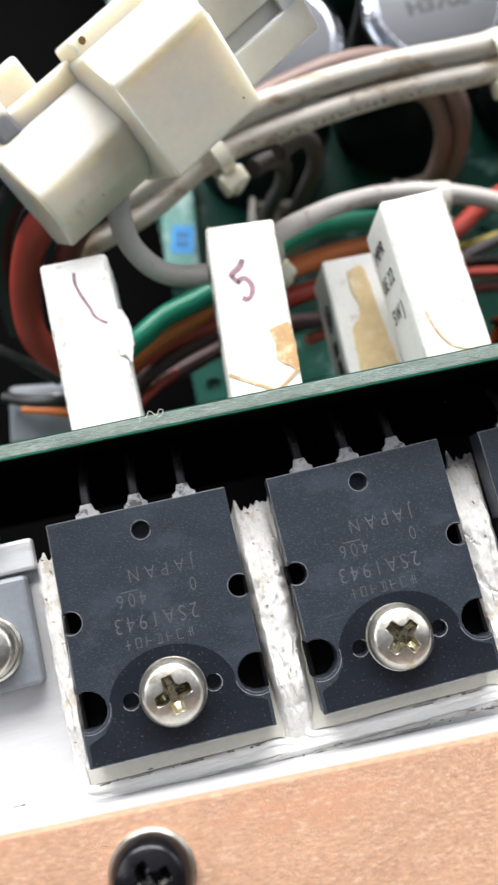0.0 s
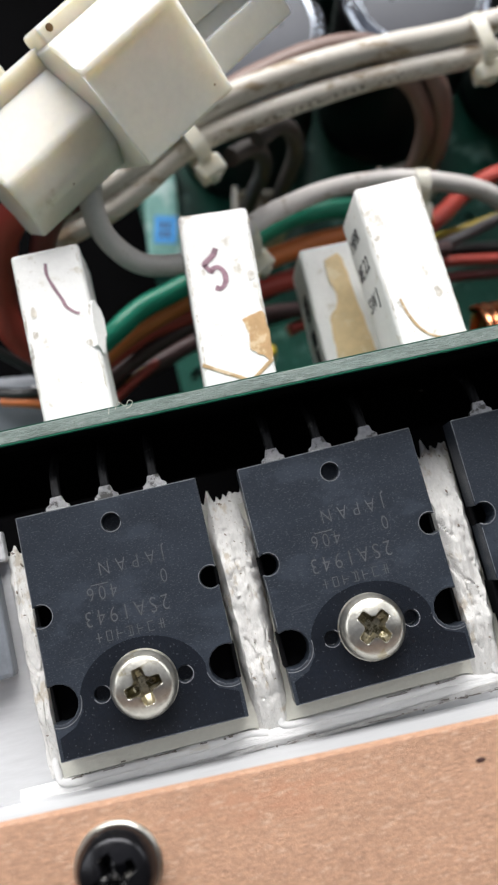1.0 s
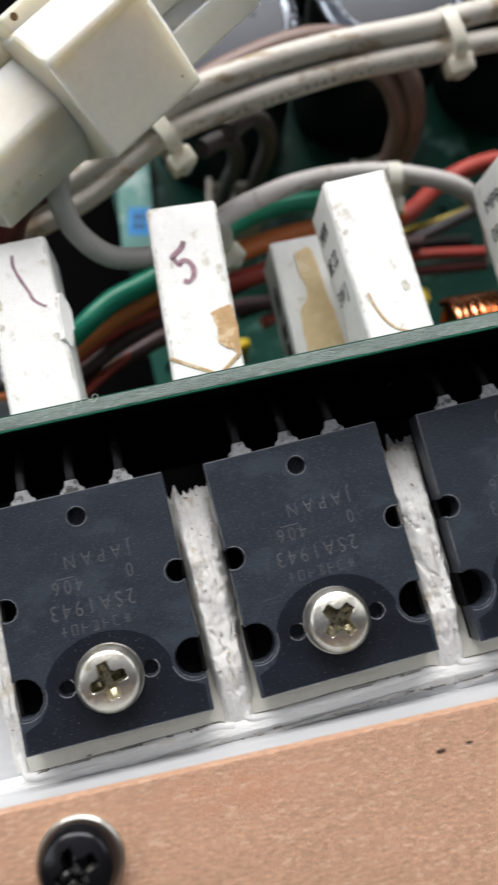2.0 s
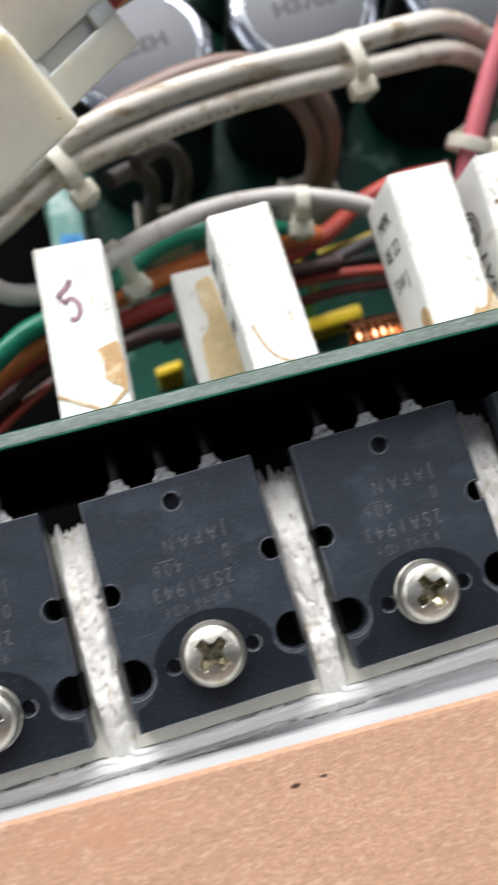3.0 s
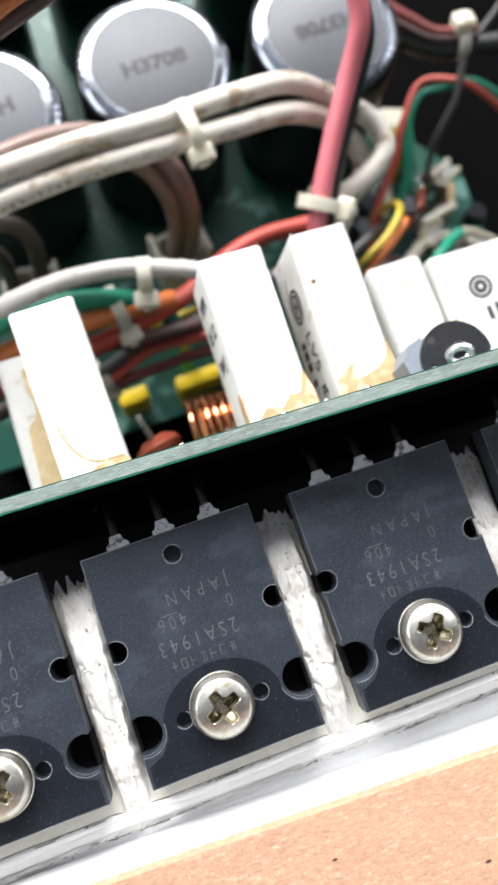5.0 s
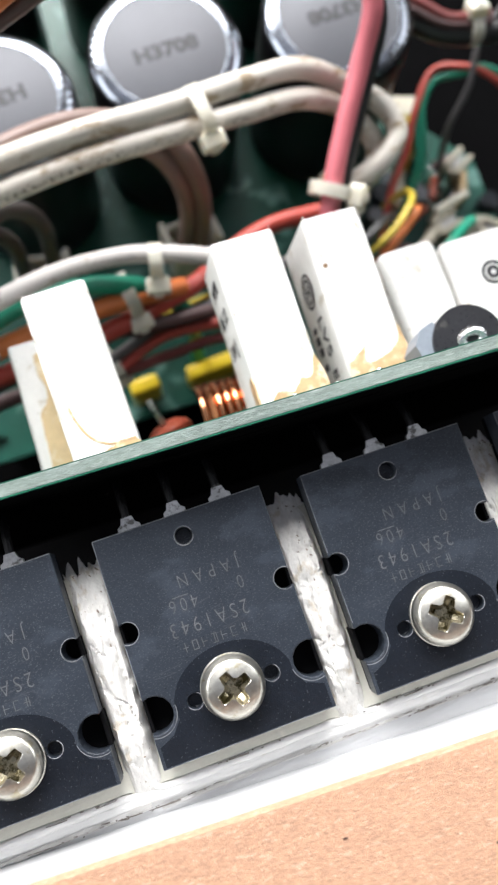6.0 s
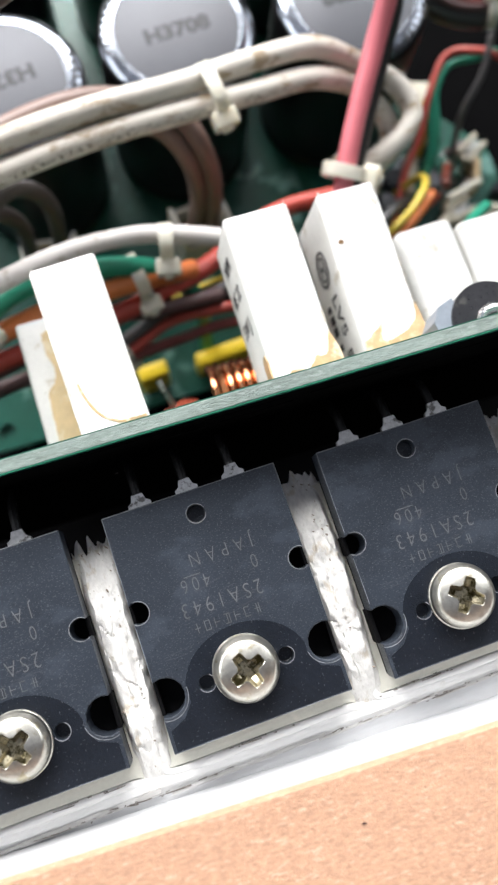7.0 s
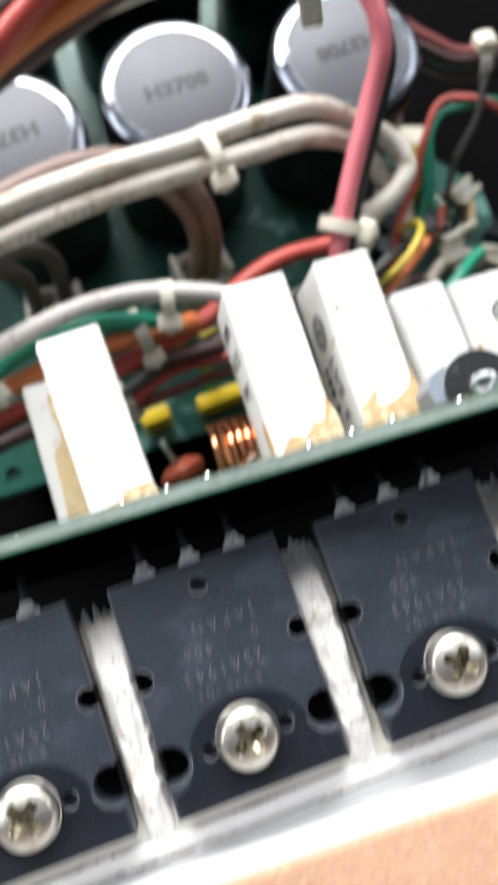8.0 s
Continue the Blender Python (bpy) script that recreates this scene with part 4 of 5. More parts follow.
bars("maker_sign", [(-0.7, 0, 0.35, 1.9), (0, 0, 1.6, 0.35), (0.7, 0, 0.35, 1.9)], on_left(r5, 19.4, -6.6), M_INK, r5)
letters("printed_value", "LV5", 3.6, on_left_long(r5, 12.0, -5.6), M_INK, r5, 1.1)
bars("printed_value", [(-2.4, 0, 0.9, 1.9), (-0.8, 0, 1.3, 1.9), (0.9, 0, 1.3, 1.9), (3.4, 0, 1.0, 1.9)], on_left_long(r5, 11.6, -9.2), M_INK, r5)
letters("printed_value", "E", 3.2, on_left_long(r5, 6.4, -6.2), M_INK, r5, 1.1)

r6 = resistor(101.0, 30.1, -18, 9.2, 10, 1.0, "short white ceramic block resistor with rounded edges", bev=1.2)
part("glue", blob([(-4.0, 9.0), (-3.0, 8.2), (-1.6, 5.0), (4.0, 6.0), (4.0, 0.2), (-4.0, 0.2)], 0.0, 0.2, 0.6, 31), M_GLUE, r6, "tan glue round the foot")
r7 = resistor(110.6, 29.0, -18.5, 18, 10, 0.0, "wide white ceramic block resistor with a printed ring mark", bev=0.9)
circle_marks("maker_mark", [(1.9, 0.5), (1.1, 0.7)], mm_pose(-2.4, 16.0, 0.06), M_INK, r7)
bars("printed_value", [(0, 0, 0.8, 2.2), (1.4, 0.2, 0.8, 2.4), (2.6, 0, 0.7, 2.0), (0.6, -3.6, 0.9, 2.0), (2.2, -3.8, 0.9, 2.2), (1.0, -7.0, 0.8, 1.8)], mm_pose(-2.4, 11.6, 0.05), M_INK, r7)
part("glue", blob([(-8.8, 9.5), (-8.0, 12.5), (-7.4, 9.0), (-7.0, 4.0), (-8.8, 0.4)], 0.0, 0.2, 0.6, 33), M_GLUE, r7, "tan glue smear")

for k, r in enumerate((r1, r2, r3, r4, r5)):
    edge_dirt(r, 60 + 7 * k)

# half-round black part with a grey flank
hr = thing("moulded_diode", at(102.5, 9.4, -2.0), "half-round black component with a pale grey flank and a soldered ring", "diode")
part("body", plate([(-4.6, 0)] + arc(0, 0.6, 4.9, 180, 0, 18) + [(4.6, 0)], -7, 0), M_GLOSS, hr)
part("flank", plate([(-6.6, 0), (-6.9, 2.2), (-5.6, 4.0), (-3.7, 4.6), (-2.6, 0)], -7, -0.4), M_FLANK, hr, "pale grey flank")
part("ring", move(tube([(1.5 * math.cos(a * math.pi / 6), 1.0 * math.sin(a * math.pi / 6), 0) for a in range(13)], 0.62, 10, 3), mm_pose(0.3, 0.7, 0.2, 14, 0, 0)), M_SOLDER, hr, "shiny soldered ring")

# ---- parts behind the upright board ----
coil = thing("air_coil", at(72.5, 14.6, -27, 0, 0, -4), "enamelled copper air coil of a few close turns", "coil")
b = bmesh.new()
turns = [(-4.4 + 8.8 * k / 84, 5.5 * math.cos(k * math.pi / 6), 5.5 * math.sin(k * math.pi / 6)) for k in range(85)]
part("winding", tube(turns, 0.62, 8, 2), M_COPPER, coil, smooth=True)
part("glue", move(blob([(-1.8, -1.6), (1.6, -1.8), (2.1, 1.2), (0.2, 2.0), (-1.9, 1.4)], 0, 1.6, 0.6, 2), mm_pose(2.2, -2.2, 4.0)), M_TIE, coil, "drop of clear glue")
part("lead", tube([(3.6, -1.0, 3.8), (1.4, -1.4, 5.4), (-0.4, -2.8, 5.4), (-0.7, -5.2, 4.0)], 0.5, 8, 5), M_SOLDER, coil, "bare tinned lead")


def film_cap(x, y, z, w, ln, h, turn, label):
    c = thing("film_capacitor", at(x, y, z, 0, 0, turn), label, "capacitor", "film capacitors")
    part("body", box(-w / 2, w / 2, -ln / 2, ln / 2, -h, 0, 0.8, 3), M_YELLOW, c, smooth=True)
    for q in (-0.3, 0.3):
        part("lead", tube([(w * q, 0, -92 - z), (w * q, 0, -h + 0.3)], 0.35, 8, 2), M_TIN, c)


film_cap(79.6, 37.4, -82.0, 15.5, 3.4, 10.0, 3, "large yellow film capacitor in a rounded case")
film_cap(61.8, 37.2, -80.5, 6.8, 3.6, 11.5, 4, "small yellow film capacitor")
film_cap(40.4, 34.4, -77.0, 6.2, 2.4, 15.0, 6, "small yellow film capacitor")
disc = thing("disc_capacitor", at(62.6, 14.9, -25.5), "red-brown dipped disc capacitor", "capacitor")
part("body", move(lathe([(0, -2.1), (2.3, -1.9), (3.5, -1.1), (4.0, 0), (3.5, 1.1), (2.3, 1.9), (0, 2.1)], 24), mm_pose(0, 0, -3.6, 88, 0, 14)), M_RUST, disc, smooth=True)
part("lead", tube([(-0.6, 1.4, -0.8), (-1.4, 3.4, 1.2), (-1.8, 5.2, 2.0)], 0.55, 8, 5), M_TIN, disc)
relay = thing("grey_component", at(-6.5, 26.0, -45, 0, 0, -8), "blue-grey plastic-cased component with rounded corners", "component")
part("case", box(-6, 6, -5.5, 5.5, -14, 0, 1.2, 3), M_GREYP, relay, smooth=True)
part("rivet", lathe([(1.3, 0), (1.2, 0.5), (0, 0.8)], 14), M_TIN, relay, spot=at(2.5, 2.0, 0))
stk = thing("sticker", at(26.2, 70.1, -83.88, 0, 0, -14), "small blue square inspection sticker with faded print", "sticker")
part("paper", box(-2.6, 2.6, -3.4, 3.4, 0, 0.12), M_STICKER, stk)
bars("print", [(-0.8, 1.0, 0.8, 1.6), (0.6, 1.0, 0.8, 1.5), (-0.8, -1.2, 0.8, 1.5), (0.6, -1.2, 0.8, 1.6)], mm_pose(0, 0, 0.13), M_INK, stk)
blk = thing("film_block", at(26.2, 75.0, -92, 0, 0, -8), "pale teal plastic-cased block capacitor with a blue sticker", "capacitor")
part("case", box(-3.9, 4.2, -12, 16, 0, 8.1, 1.0, 3), mat("pale_teal_case", (0.17, 0.34, 0.30), 0.25, var=0.3, stain=(0.40, 0.54, 0.51), amount=0.45, stain_size=0.12), blk, smooth=True)


# ---- wiring ----
def cable(colour, pts, r, label, group="", name="cable"):
    ob = part(name, tube(pts, r, 16, 7, 0.03), WIRE[colour], smooth=True)
    return tagged(ob, label, "cable", group)


cable("white", [(4, 49, -27), (18.6, 53.6, -26), (33.1, 61.0, -25), (48.5, 65.4, -26), (64.4, 68.1, -28), (79.7, 69.6, -30), (93.8, 71.8, -32), (105.7, 73.9, -36), (114.1, 71.2, -40), (120.5, 66, -42), (121.8, 60, -43), (116.1, 55.4, -44), (106, 53, -47)], 2.05,
      "thick off-white insulated cable with brown grime", "white cable pair")
cable("white", [(4, 46, -29), (18.0, 50.4, -28), (31.7, 57.4, -27), (47.2, 61.2, -28), (63.2, 64.3, -30), (79.8, 65.9, -32), (92.7, 67.2, -34), (104.6, 69.3, -38), (112.9, 67.8, -42), (118, 62, -46), (117, 57, -48), (111, 54, -50)], 2.05,
      "thick off-white insulated cable with brown grime", "white cable pair")
under = bpy.data.objects["cable.001"]
way = smooth_line([(31.7, 57.4, -27), (47.2, 61.2, -28), (63.2, 64.3, -30), (79.8, 65.9, -32), (92.7, 67.2, -34), (104.6, 69.3, -38)], 40)
b, pr = bmesh.new(), bmesh.new()
for i in range(1, len(way) - 1):
    c, ahead = way[i], (way[i + 1] - way[i - 1]).normalized()
    heading = math.degrees(math.atan2(ahead.y, ahead.x))
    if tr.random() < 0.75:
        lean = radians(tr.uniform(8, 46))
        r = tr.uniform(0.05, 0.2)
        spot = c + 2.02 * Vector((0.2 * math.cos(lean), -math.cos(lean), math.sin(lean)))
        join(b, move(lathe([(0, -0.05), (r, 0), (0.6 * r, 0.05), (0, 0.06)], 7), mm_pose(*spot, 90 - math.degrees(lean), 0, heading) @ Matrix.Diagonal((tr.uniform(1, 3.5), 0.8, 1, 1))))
    if 30 < i < 95 and i % 4 == 0 and i % 20:
        lean = radians(30 + tr.uniform(-4, 4))
        spot = c + 2.05 * Vector((0.2 * math.cos(lean), -math.cos(lean), math.sin(lean)))
        join(pr, move(box(-tr.uniform(0.12, 0.3), 0.2, -0.42, tr.uniform(0.0, 0.4), -0.06, 0.04), mm_pose(*spot, 90 - math.degrees(lean), 0, heading)))
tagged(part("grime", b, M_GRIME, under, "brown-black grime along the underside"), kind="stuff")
part("print", pr, M_GRIME, under, "faded unreadable print")
cable("brown", [(28, 58, -29), (39.1, 66.5, -30), (49.3, 71.3, -32), (60.5, 74.2, -34), (69.3, 74.6, -37), (78.9, 71.9, -42), (82.8, 67.6, -48), (84.4, 64.8, -60), (83.8, 63.8, -76)], 1.9, "mauve-brown insulated cable looping under the white pair")
cable("brown", [(70, 72.0, -40), (76.1, 70.3, -44), (80.0, 66.9, -51), (81.3, 65.2, -62), (80.4, 64.8, -76)], 1.8, "mauve-brown insulated cable looping under the white pair")
cable("charcoal", [(43, 58.5, -32), (47.5, 61.5, -34), (51.0, 63.0, -40), (52.4, 63.2, -48), (51.8, 64.2, -60), (50.6, 66.2, -76)], 1.6, "dark grey insulated cable looping down to a terminal")
cable("charcoal", [(38, 57.0, -33), (42.2, 59.6, -36), (45.2, 61.4, -43), (46.0, 62.6, -52), (45.2, 64.4, -62), (44.4, 66.8, -76)], 1.6, "dark grey insulated cable looping down to a terminal")
cable("grey", [(15.4, 45.0, -9), (14.8, 41.4, -9), (15.6, 38.1, -13), (19.2, 35.6, -18), (24.5, 35.4, -21), (30, 36.2, -22), (35.1, 38.7, -22), (42.6, 43.3, -27), (53.2, 47.8, -33), (64.0, 48.8, -36), (72.0, 46.7, -36), (81.2, 43.6, -38), (87.5, 39.5, -43), (90, 33, -50)], 1.6, "pale grey insulated cable from the plug, arching behind the resistors")
cable("green", [(4, 27, -36), (12.4, 31.4, -34), (17.8, 34.6, -34), (23.9, 36.4, -34), (33.6, 39.6, -34), (41.8, 44.4, -36), (50.5, 46.6, -38), (60.2, 46.4, -41), (68, 45.2, -46), (73, 44.0, -56), (75, 43.0, -70), (76, 42.5, -91)], 1.8, "glossy green insulated cable behind the resistors")
cable("orange", [(6, 27.5, -40), (14, 32.0, -39), (24, 35.4, -38), (32.5, 38.3, -39), (45.8, 41.8, -41), (57.0, 43.3, -43), (66.3, 44.0, -45), (74, 45.5, -50)], 1.8, "orange insulated cable behind the resistors")
cable("red", [(2, 25.0, -42), (9, 28.8, -41), (17, 32.6, -41), (26, 34.6, -42), (40, 37, -44), (56.9, 39.8, -47), (66.3, 42.4, -49), (77.1, 46.5, -53), (87, 53.0, -58), (97, 56.4, -60), (108, 56.6, -61)], 1.8, "red insulated cable behind the resistors")
cable("dark_brown", [(4, 24.5, -46), (13, 28.8, -45), (24, 32.5, -43), (40, 36.5, -45), (52, 40.5, -46), (64, 40.0, -50), (78, 40.5, -54)], 1.5, "dark brown insulated cable behind the resistors")
cable("red", [(44, 31.5, -54), (52, 33.4, -55), (59.3, 35.6, -55), (67.7, 38.6, -55), (79.0, 38.4, -56), (92, 37, -58)], 1.1, "red insulated wire in the lower wiring")
cable("dark_red", [(44, 32.0, -57), (52, 34.0, -57), (59.4, 34.7, -57), (68.7, 35.6, -58), (78.0, 36.0, -58), (92, 35, -60)], 1.1, "dark red insulated wire in the lower wiring")
cable("dark_grey", [(44, 34.0, -52), (52, 35.2, -53), (59.9, 37.6, -53), (68.1, 40.6, -53), (77.6, 41.8, -55), (92, 46, -58), (104, 49, -58)], 1.2, "dark grey insulated wire in the lower wiring")
cable("black", [(40, 36.0, -60), (54, 38.0, -61), (68, 42.0, -61), (82, 42.5, -62), (92, 42, -64)], 1.3, "black insulated wire in the lower wiring")
cable("yellow", [(58, 42.4, -58), (70, 44.0, -58), (84, 45.5, -58), (94, 47, -58)], 0.6, "thin yellow insulated wire")
cable("dark_brown", [(2, 22.5, -50), (11, 26.5, -49), (20, 29.5, -48), (29.8, 32.6, -49), (39.3, 34.2, -50), (48, 34.0, -52)], 1.5, "dark brown insulated cable in the lower wiring")
cable("red", [(-12, 12, -46), (4, 19.5, -44), (10.9, 24.2, -45), (17.1, 28.3, -47), (24.1, 31.6, -49), (32.3, 34.0, -52)], 0.8, "thin red insulated wire")
cable("yellow", [(-12, 13, -47), (4, 20.3, -45), (11.2, 25.0, -46), (17.0, 29.2, -48), (24.1, 32.3, -50)], 0.6, "thin yellow insulated wire")
cable("black", [(6, 24, -47), (13, 28.5, -48), (22, 33, -50), (34, 36, -52)], 0.9, "thin black insulated wire")
cable("orange", [(-9, 26.5, -42), (-4.4, 25.0, -41), (1.0, 23.4, -42), (8, 22.5, -45)], 0.8, "thin orange insulated wire")
cable("orange", [(-3, 27.5, -43), (1.0, 25.6, -42), (8, 25, -46)], 0.6, "thin orange insulated wire")
cable("black", [(-12, 29.5, -43), (-6.5, 27.0, -41), (-1.5, 26.2, -41), (6, 25, -46)], 1.0, "thin black insulated wire")
cable("red", [(12, 45.5, -8), (7.2, 45.0, -10), (1.4, 43.8, -17), (-2.4, 39.6, -26), (-3.0, 34.6, -32), (0.6, 31.0, -37), (8, 29, -42)], 2.3, "thick red insulated cable looping down from the plug")
cable("dark_red", [(14, 44.0, -10), (8.8, 42.8, -13), (5, 41.0, -22), (2.6, 36.5, -31), (4, 32.0, -38)], 1.9, "dark red insulated cable behind the plug")
cable("black", [(9, 49.0, -9), (2.5, 50.0, -12), (-2.7, 48.9, -20), (-5.4, 44.5, -28), (-6, 38, -36)], 2.0, "black insulated cable looping down from the plug")
cable("black", [(-30, 36.0, -34), (-14, 37.0, -36), (-8, 34.5, -38), (-2, 30, -42)], 0.9, "thin black insulated wire")
cable("blue", [(-22, 58, -40), (-8, 54, -30), (0, 52.4, -20), (5, 50.5, -11)], 1.7, "blue insulated cable behind the plug")

G = "wire bundle over the capacitors"
cable("blue", [(36.0, 71.6, -2), (42.2, 74.6, 0), (51.4, 76.8, 3), (60.4, 78.9, 6), (68.7, 79.7, 8), (78.3, 79.6, 10), (92, 77.5, 12), (110, 74, 10), (150, 66, 0)], 1.65, "glossy blue insulated cable in a bundle", G)
cable("dark_grey", [(35.0, 68.4, -3), (41.3, 70.8, 0), (50.1, 71.5, 3), (59.2, 74.3, 6), (67.9, 76.6, 8), (77.6, 77.0, 10), (92, 75.0, 11), (110, 71.5, 9), (150, 63, 0)], 1.65, "dark grey insulated cable in a bundle", G)
cable("red", [(38.0, 62.2, -3), (43.8, 64.7, 0), (53.1, 67.2, 5), (62.2, 71.6, 8), (70.6, 74.0, 11), (78.5, 75.0, 13), (87.1, 75.5, 14.5), (98.0, 74.9, 14.5), (115, 71, 11), (150, 61, 2)], 1.75, "red insulated cable in a bundle", G)
cable("orange", [(37.4, 66.0, -7), (46, 68.5, -4), (58, 71.2, 2), (69.0, 71.9, 7), (78.7, 72.3, 10), (87.1, 71.8, 11.5), (98.1, 70.9, 11.5), (113.2, 68.4, 10), (150, 58, 1)], 1.7, "orange insulated cable in a bundle", G)
cable("dark_brown", [(36.6, 67.4, -8), (50, 70.5, -5), (64, 72.0, 1), (77.4, 72.9, 6.5), (90.6, 71.0, 8), (102.9, 69.3, 8), (114.0, 67.0, 7), (150, 57, -2)], 1.6, "dark brown insulated cable in a bundle", G)
cable("white", [(34.4, 75.0, -7), (43.1, 81.4, -4), (52.6, 84.2, -2), (58.2, 85.0, 0), (70.4, 85.4, 3), (88, 82, 6), (110, 76.5, 6), (150, 68, -2)], 1.8, "off-white insulated cable in a bundle", G)
cable("white", [(37.5, 69.5, -9), (52, 73.5, -7), (72, 76.5, -1), (91.8, 74.0, 3.5), (103.3, 68.6, 5), (113.6, 64.3, 5), (150, 54, -2)], 1.5, "off-white insulated cable in a bundle", G)
cable("pink", [(126, 108, -34), (120.5, 95, -25.5), (118.4, 86.5, -23.5), (119.3, 81.3, -25), (119.2, 76.3, -28), (115.8, 70.2, -33), (110.7, 62.0, -37), (105.7, 53.0, -41), (102.9, 45.5, -46), (101.5, 38, -54)], 1.85, "pink insulated cable rising past the white pair")
cable("black", [(128, 108, -38), (122, 95, -30), (120.9, 86.0, -27.5), (121.2, 80.8, -29), (120.9, 75.8, -32), (117.6, 69.8, -37), (112.6, 61.6, -41), (107.6, 52.6, -45), (104.6, 45, -50), (103, 38, -58)], 1.8, "black insulated cable beside the pink one")
cable("red", [(127, 54, -88), (129.5, 60, -83), (132.5, 65.6, -80), (136.8, 70.9, -76), (141.3, 78.7, -74), (147.8, 86.4, -72), (153.6, 85.0, -70), (160, 80.5, -70), (172, 66, -74)], 0.85, "thin red insulated wire in a loop")
cable("green", [(136, 62, -86), (140.5, 68, -80), (142.2, 73, -77), (143.8, 80, -74.5), (148.4, 84.6, -73), (154, 83.6, -71), (161, 82, -70), (174, 70, -74)], 0.9, "thin green insulated wire in a loop")
cable("green", [(134, 60, -87), (138.4, 66, -81), (140.4, 71, -78), (142.3, 78.4, -75.5), (147.0, 84.0, -74)], 0.9, "thin green insulated wire in a loop")
cable("dark_grey", [(168, 94, -60), (158.8, 87.6, -66), (154.3, 79.6, -70), (148.5, 73.5, -76), (148.2, 69.3, -88)], 0.8, "thin grey insulated wire")
cable("yellow", [(108, 44, -66), (117.3, 46.6, -64), (123.3, 49.6, -63), (129.2, 55.0, -65), (131.4, 60, -72), (131, 64, -88)], 0.8, "thin yellow insulated wire")
cable("orange", [(112, 41.5, -67), (119, 45.0, -66), (126, 49.6, -66), (131, 54.0, -68), (133.4, 58.4, -88)], 0.9, "thin orange insulated wire")
cable("black", [(104, 43, -62), (113, 47, -62), (121, 51.6, -64), (127, 55, -72)], 1.2, "thin black insulated wire")
cable("dark_brown", [(108, 39.0, -64), (116, 42.6, -66), (124, 46.0, -68), (132, 48.0, -80)], 1.2, "brown insulated wire in the lower wiring")
cable("yellow", [(138.6, 71, -88), (139.8, 73.5, -79), (140.8, 78.8, -77), (141.4, 83, -88)], 1.1, "thin yellow insulated wire")
cable("green", [(122, 36.0, -62), (130.5, 40.7, -60.5), (137, 45.0, -64), (141.6, 47.5, -68), (146, 52, -88)], 1.2, "thin green insulated wire")
cable("black", [(122, 120, -54), (134, 97, -57), (141.0, 91.0, -58), (148.2, 87.4, -60), (158, 86.0, -61), (176, 84, -62)], 2.4, "black sleeved bundle of wires")
cable("dark_red", [(126, 121, -51), (137, 99, -54), (143.5, 92.0, -55.5), (149.2, 89.0, -57.5), (158, 88.0, -58)], 1.5, "dark red insulated cable beside a bundle")
cable("dark_brown", [(124, 118, -50), (135.6, 97, -53.4), (142.4, 90.4, -55.6), (148.6, 87.6, -57.4), (158, 86.4, -58)], 0.9, "dark brown insulated wire beside a bundle")


def cable_tie(x, y, z, along, rx, rz, head, label="milky nylon cable tie pulled round cables", tilt=0.0):
    """along: direction in degrees of the cables; rx, rz: half sizes of the loop; head: degrees round the loop where the lock sits."""
    t = thing("cable_tie", at(x, y, z, 0, tilt, along), label, "cable tie", "cable ties")
    b = bmesh.new()
    n, rows = 28, []
    for k in range(n):
        a = 2 * math.pi * k / n
        sx, sz = math.copysign(abs(math.cos(a)) ** 0.8, math.cos(a)), math.copysign(abs(math.sin(a)) ** 0.8, math.sin(a))
        rows.append([b.verts.new((w, q * sx * rx, q2 * sz * rz)) for w, q, q2 in ((-1.2, 1, 1), (1.2, 1, 1), (1.2, 1 + 0.8 / rx, 1 + 0.8 / rz), (-1.2, 1 + 0.8 / rx, 1 + 0.8 / rz))])
    for k in range(n):
        lo, hi = rows[k], rows[(k + 1) % n]
        for i in range(4):
            b.faces.new((lo[i], lo[(i + 1) % 4], hi[(i + 1) % 4], hi[i]))
    part("strap", b, M_TIE, t, smooth=True)
    a = radians(head)
    hb = box(-2.2, 2.2, -2.1, 2.1, -1.5, 1.6, 0.6, 3)
    box(-0.8, 0.8, -1.4, 1.4, 1.5, 2.1, 0.15, bm=hb)
    part("lock", move(hb, mm_pose(0, (rx + 1.4) * math.cos(a), (rz + 1.2) * math.sin(a), head - 90, 0, 0)), M_TIE, t, "square lock of the tie", True)
    return t


cable_tie(84.6, 67.8, -31.2, 8, 4.0, 2.6, -160)
cable_tie(31.2, 57.7, -26.8, 26, 4.2, 3.0, -168)
cable_tie(105.6, 52.4, -42.8, 60, 3.6, 3.2, 165, tilt=-24)
cable_tie(69.6, 46.4, -37.8, -12, 2.4, 3.4, -165)
cable_tie(63.4, 45.2, -47.0, 10, 3.6, 4.8, -165)
cable_tie(56.6, 36.6, -56.0, 18, 2.6, 2.8, -120)
cable_tie(36.0, 39.6, -30.0, 30, 2.4, 8.0, -175)
big = cable_tie(97.6, 71.8, 10.2, -6, 5.0, 5.6, -150, "dirty nylon cable tie with a hanging tail round a bundle")
part("tail", prism([(-4.4, -2.0), (-7.2, -2.6), (-10.6, -5.6), (-10.2, -6.6), (-6.0, -5.2), (-4.4, -4.4)], -1.6, 1.2, 0.3), M_CREAM, big, "dirty tan tail of the tie")
cable_tie(154.6, 87.6, -60.0, -6, 2.9, 2.9, 70, "small cream cable tie round a black bundle")
cable_tie(108.5, 54.5, -47.5, 20, 3.4, 3.0, -150)


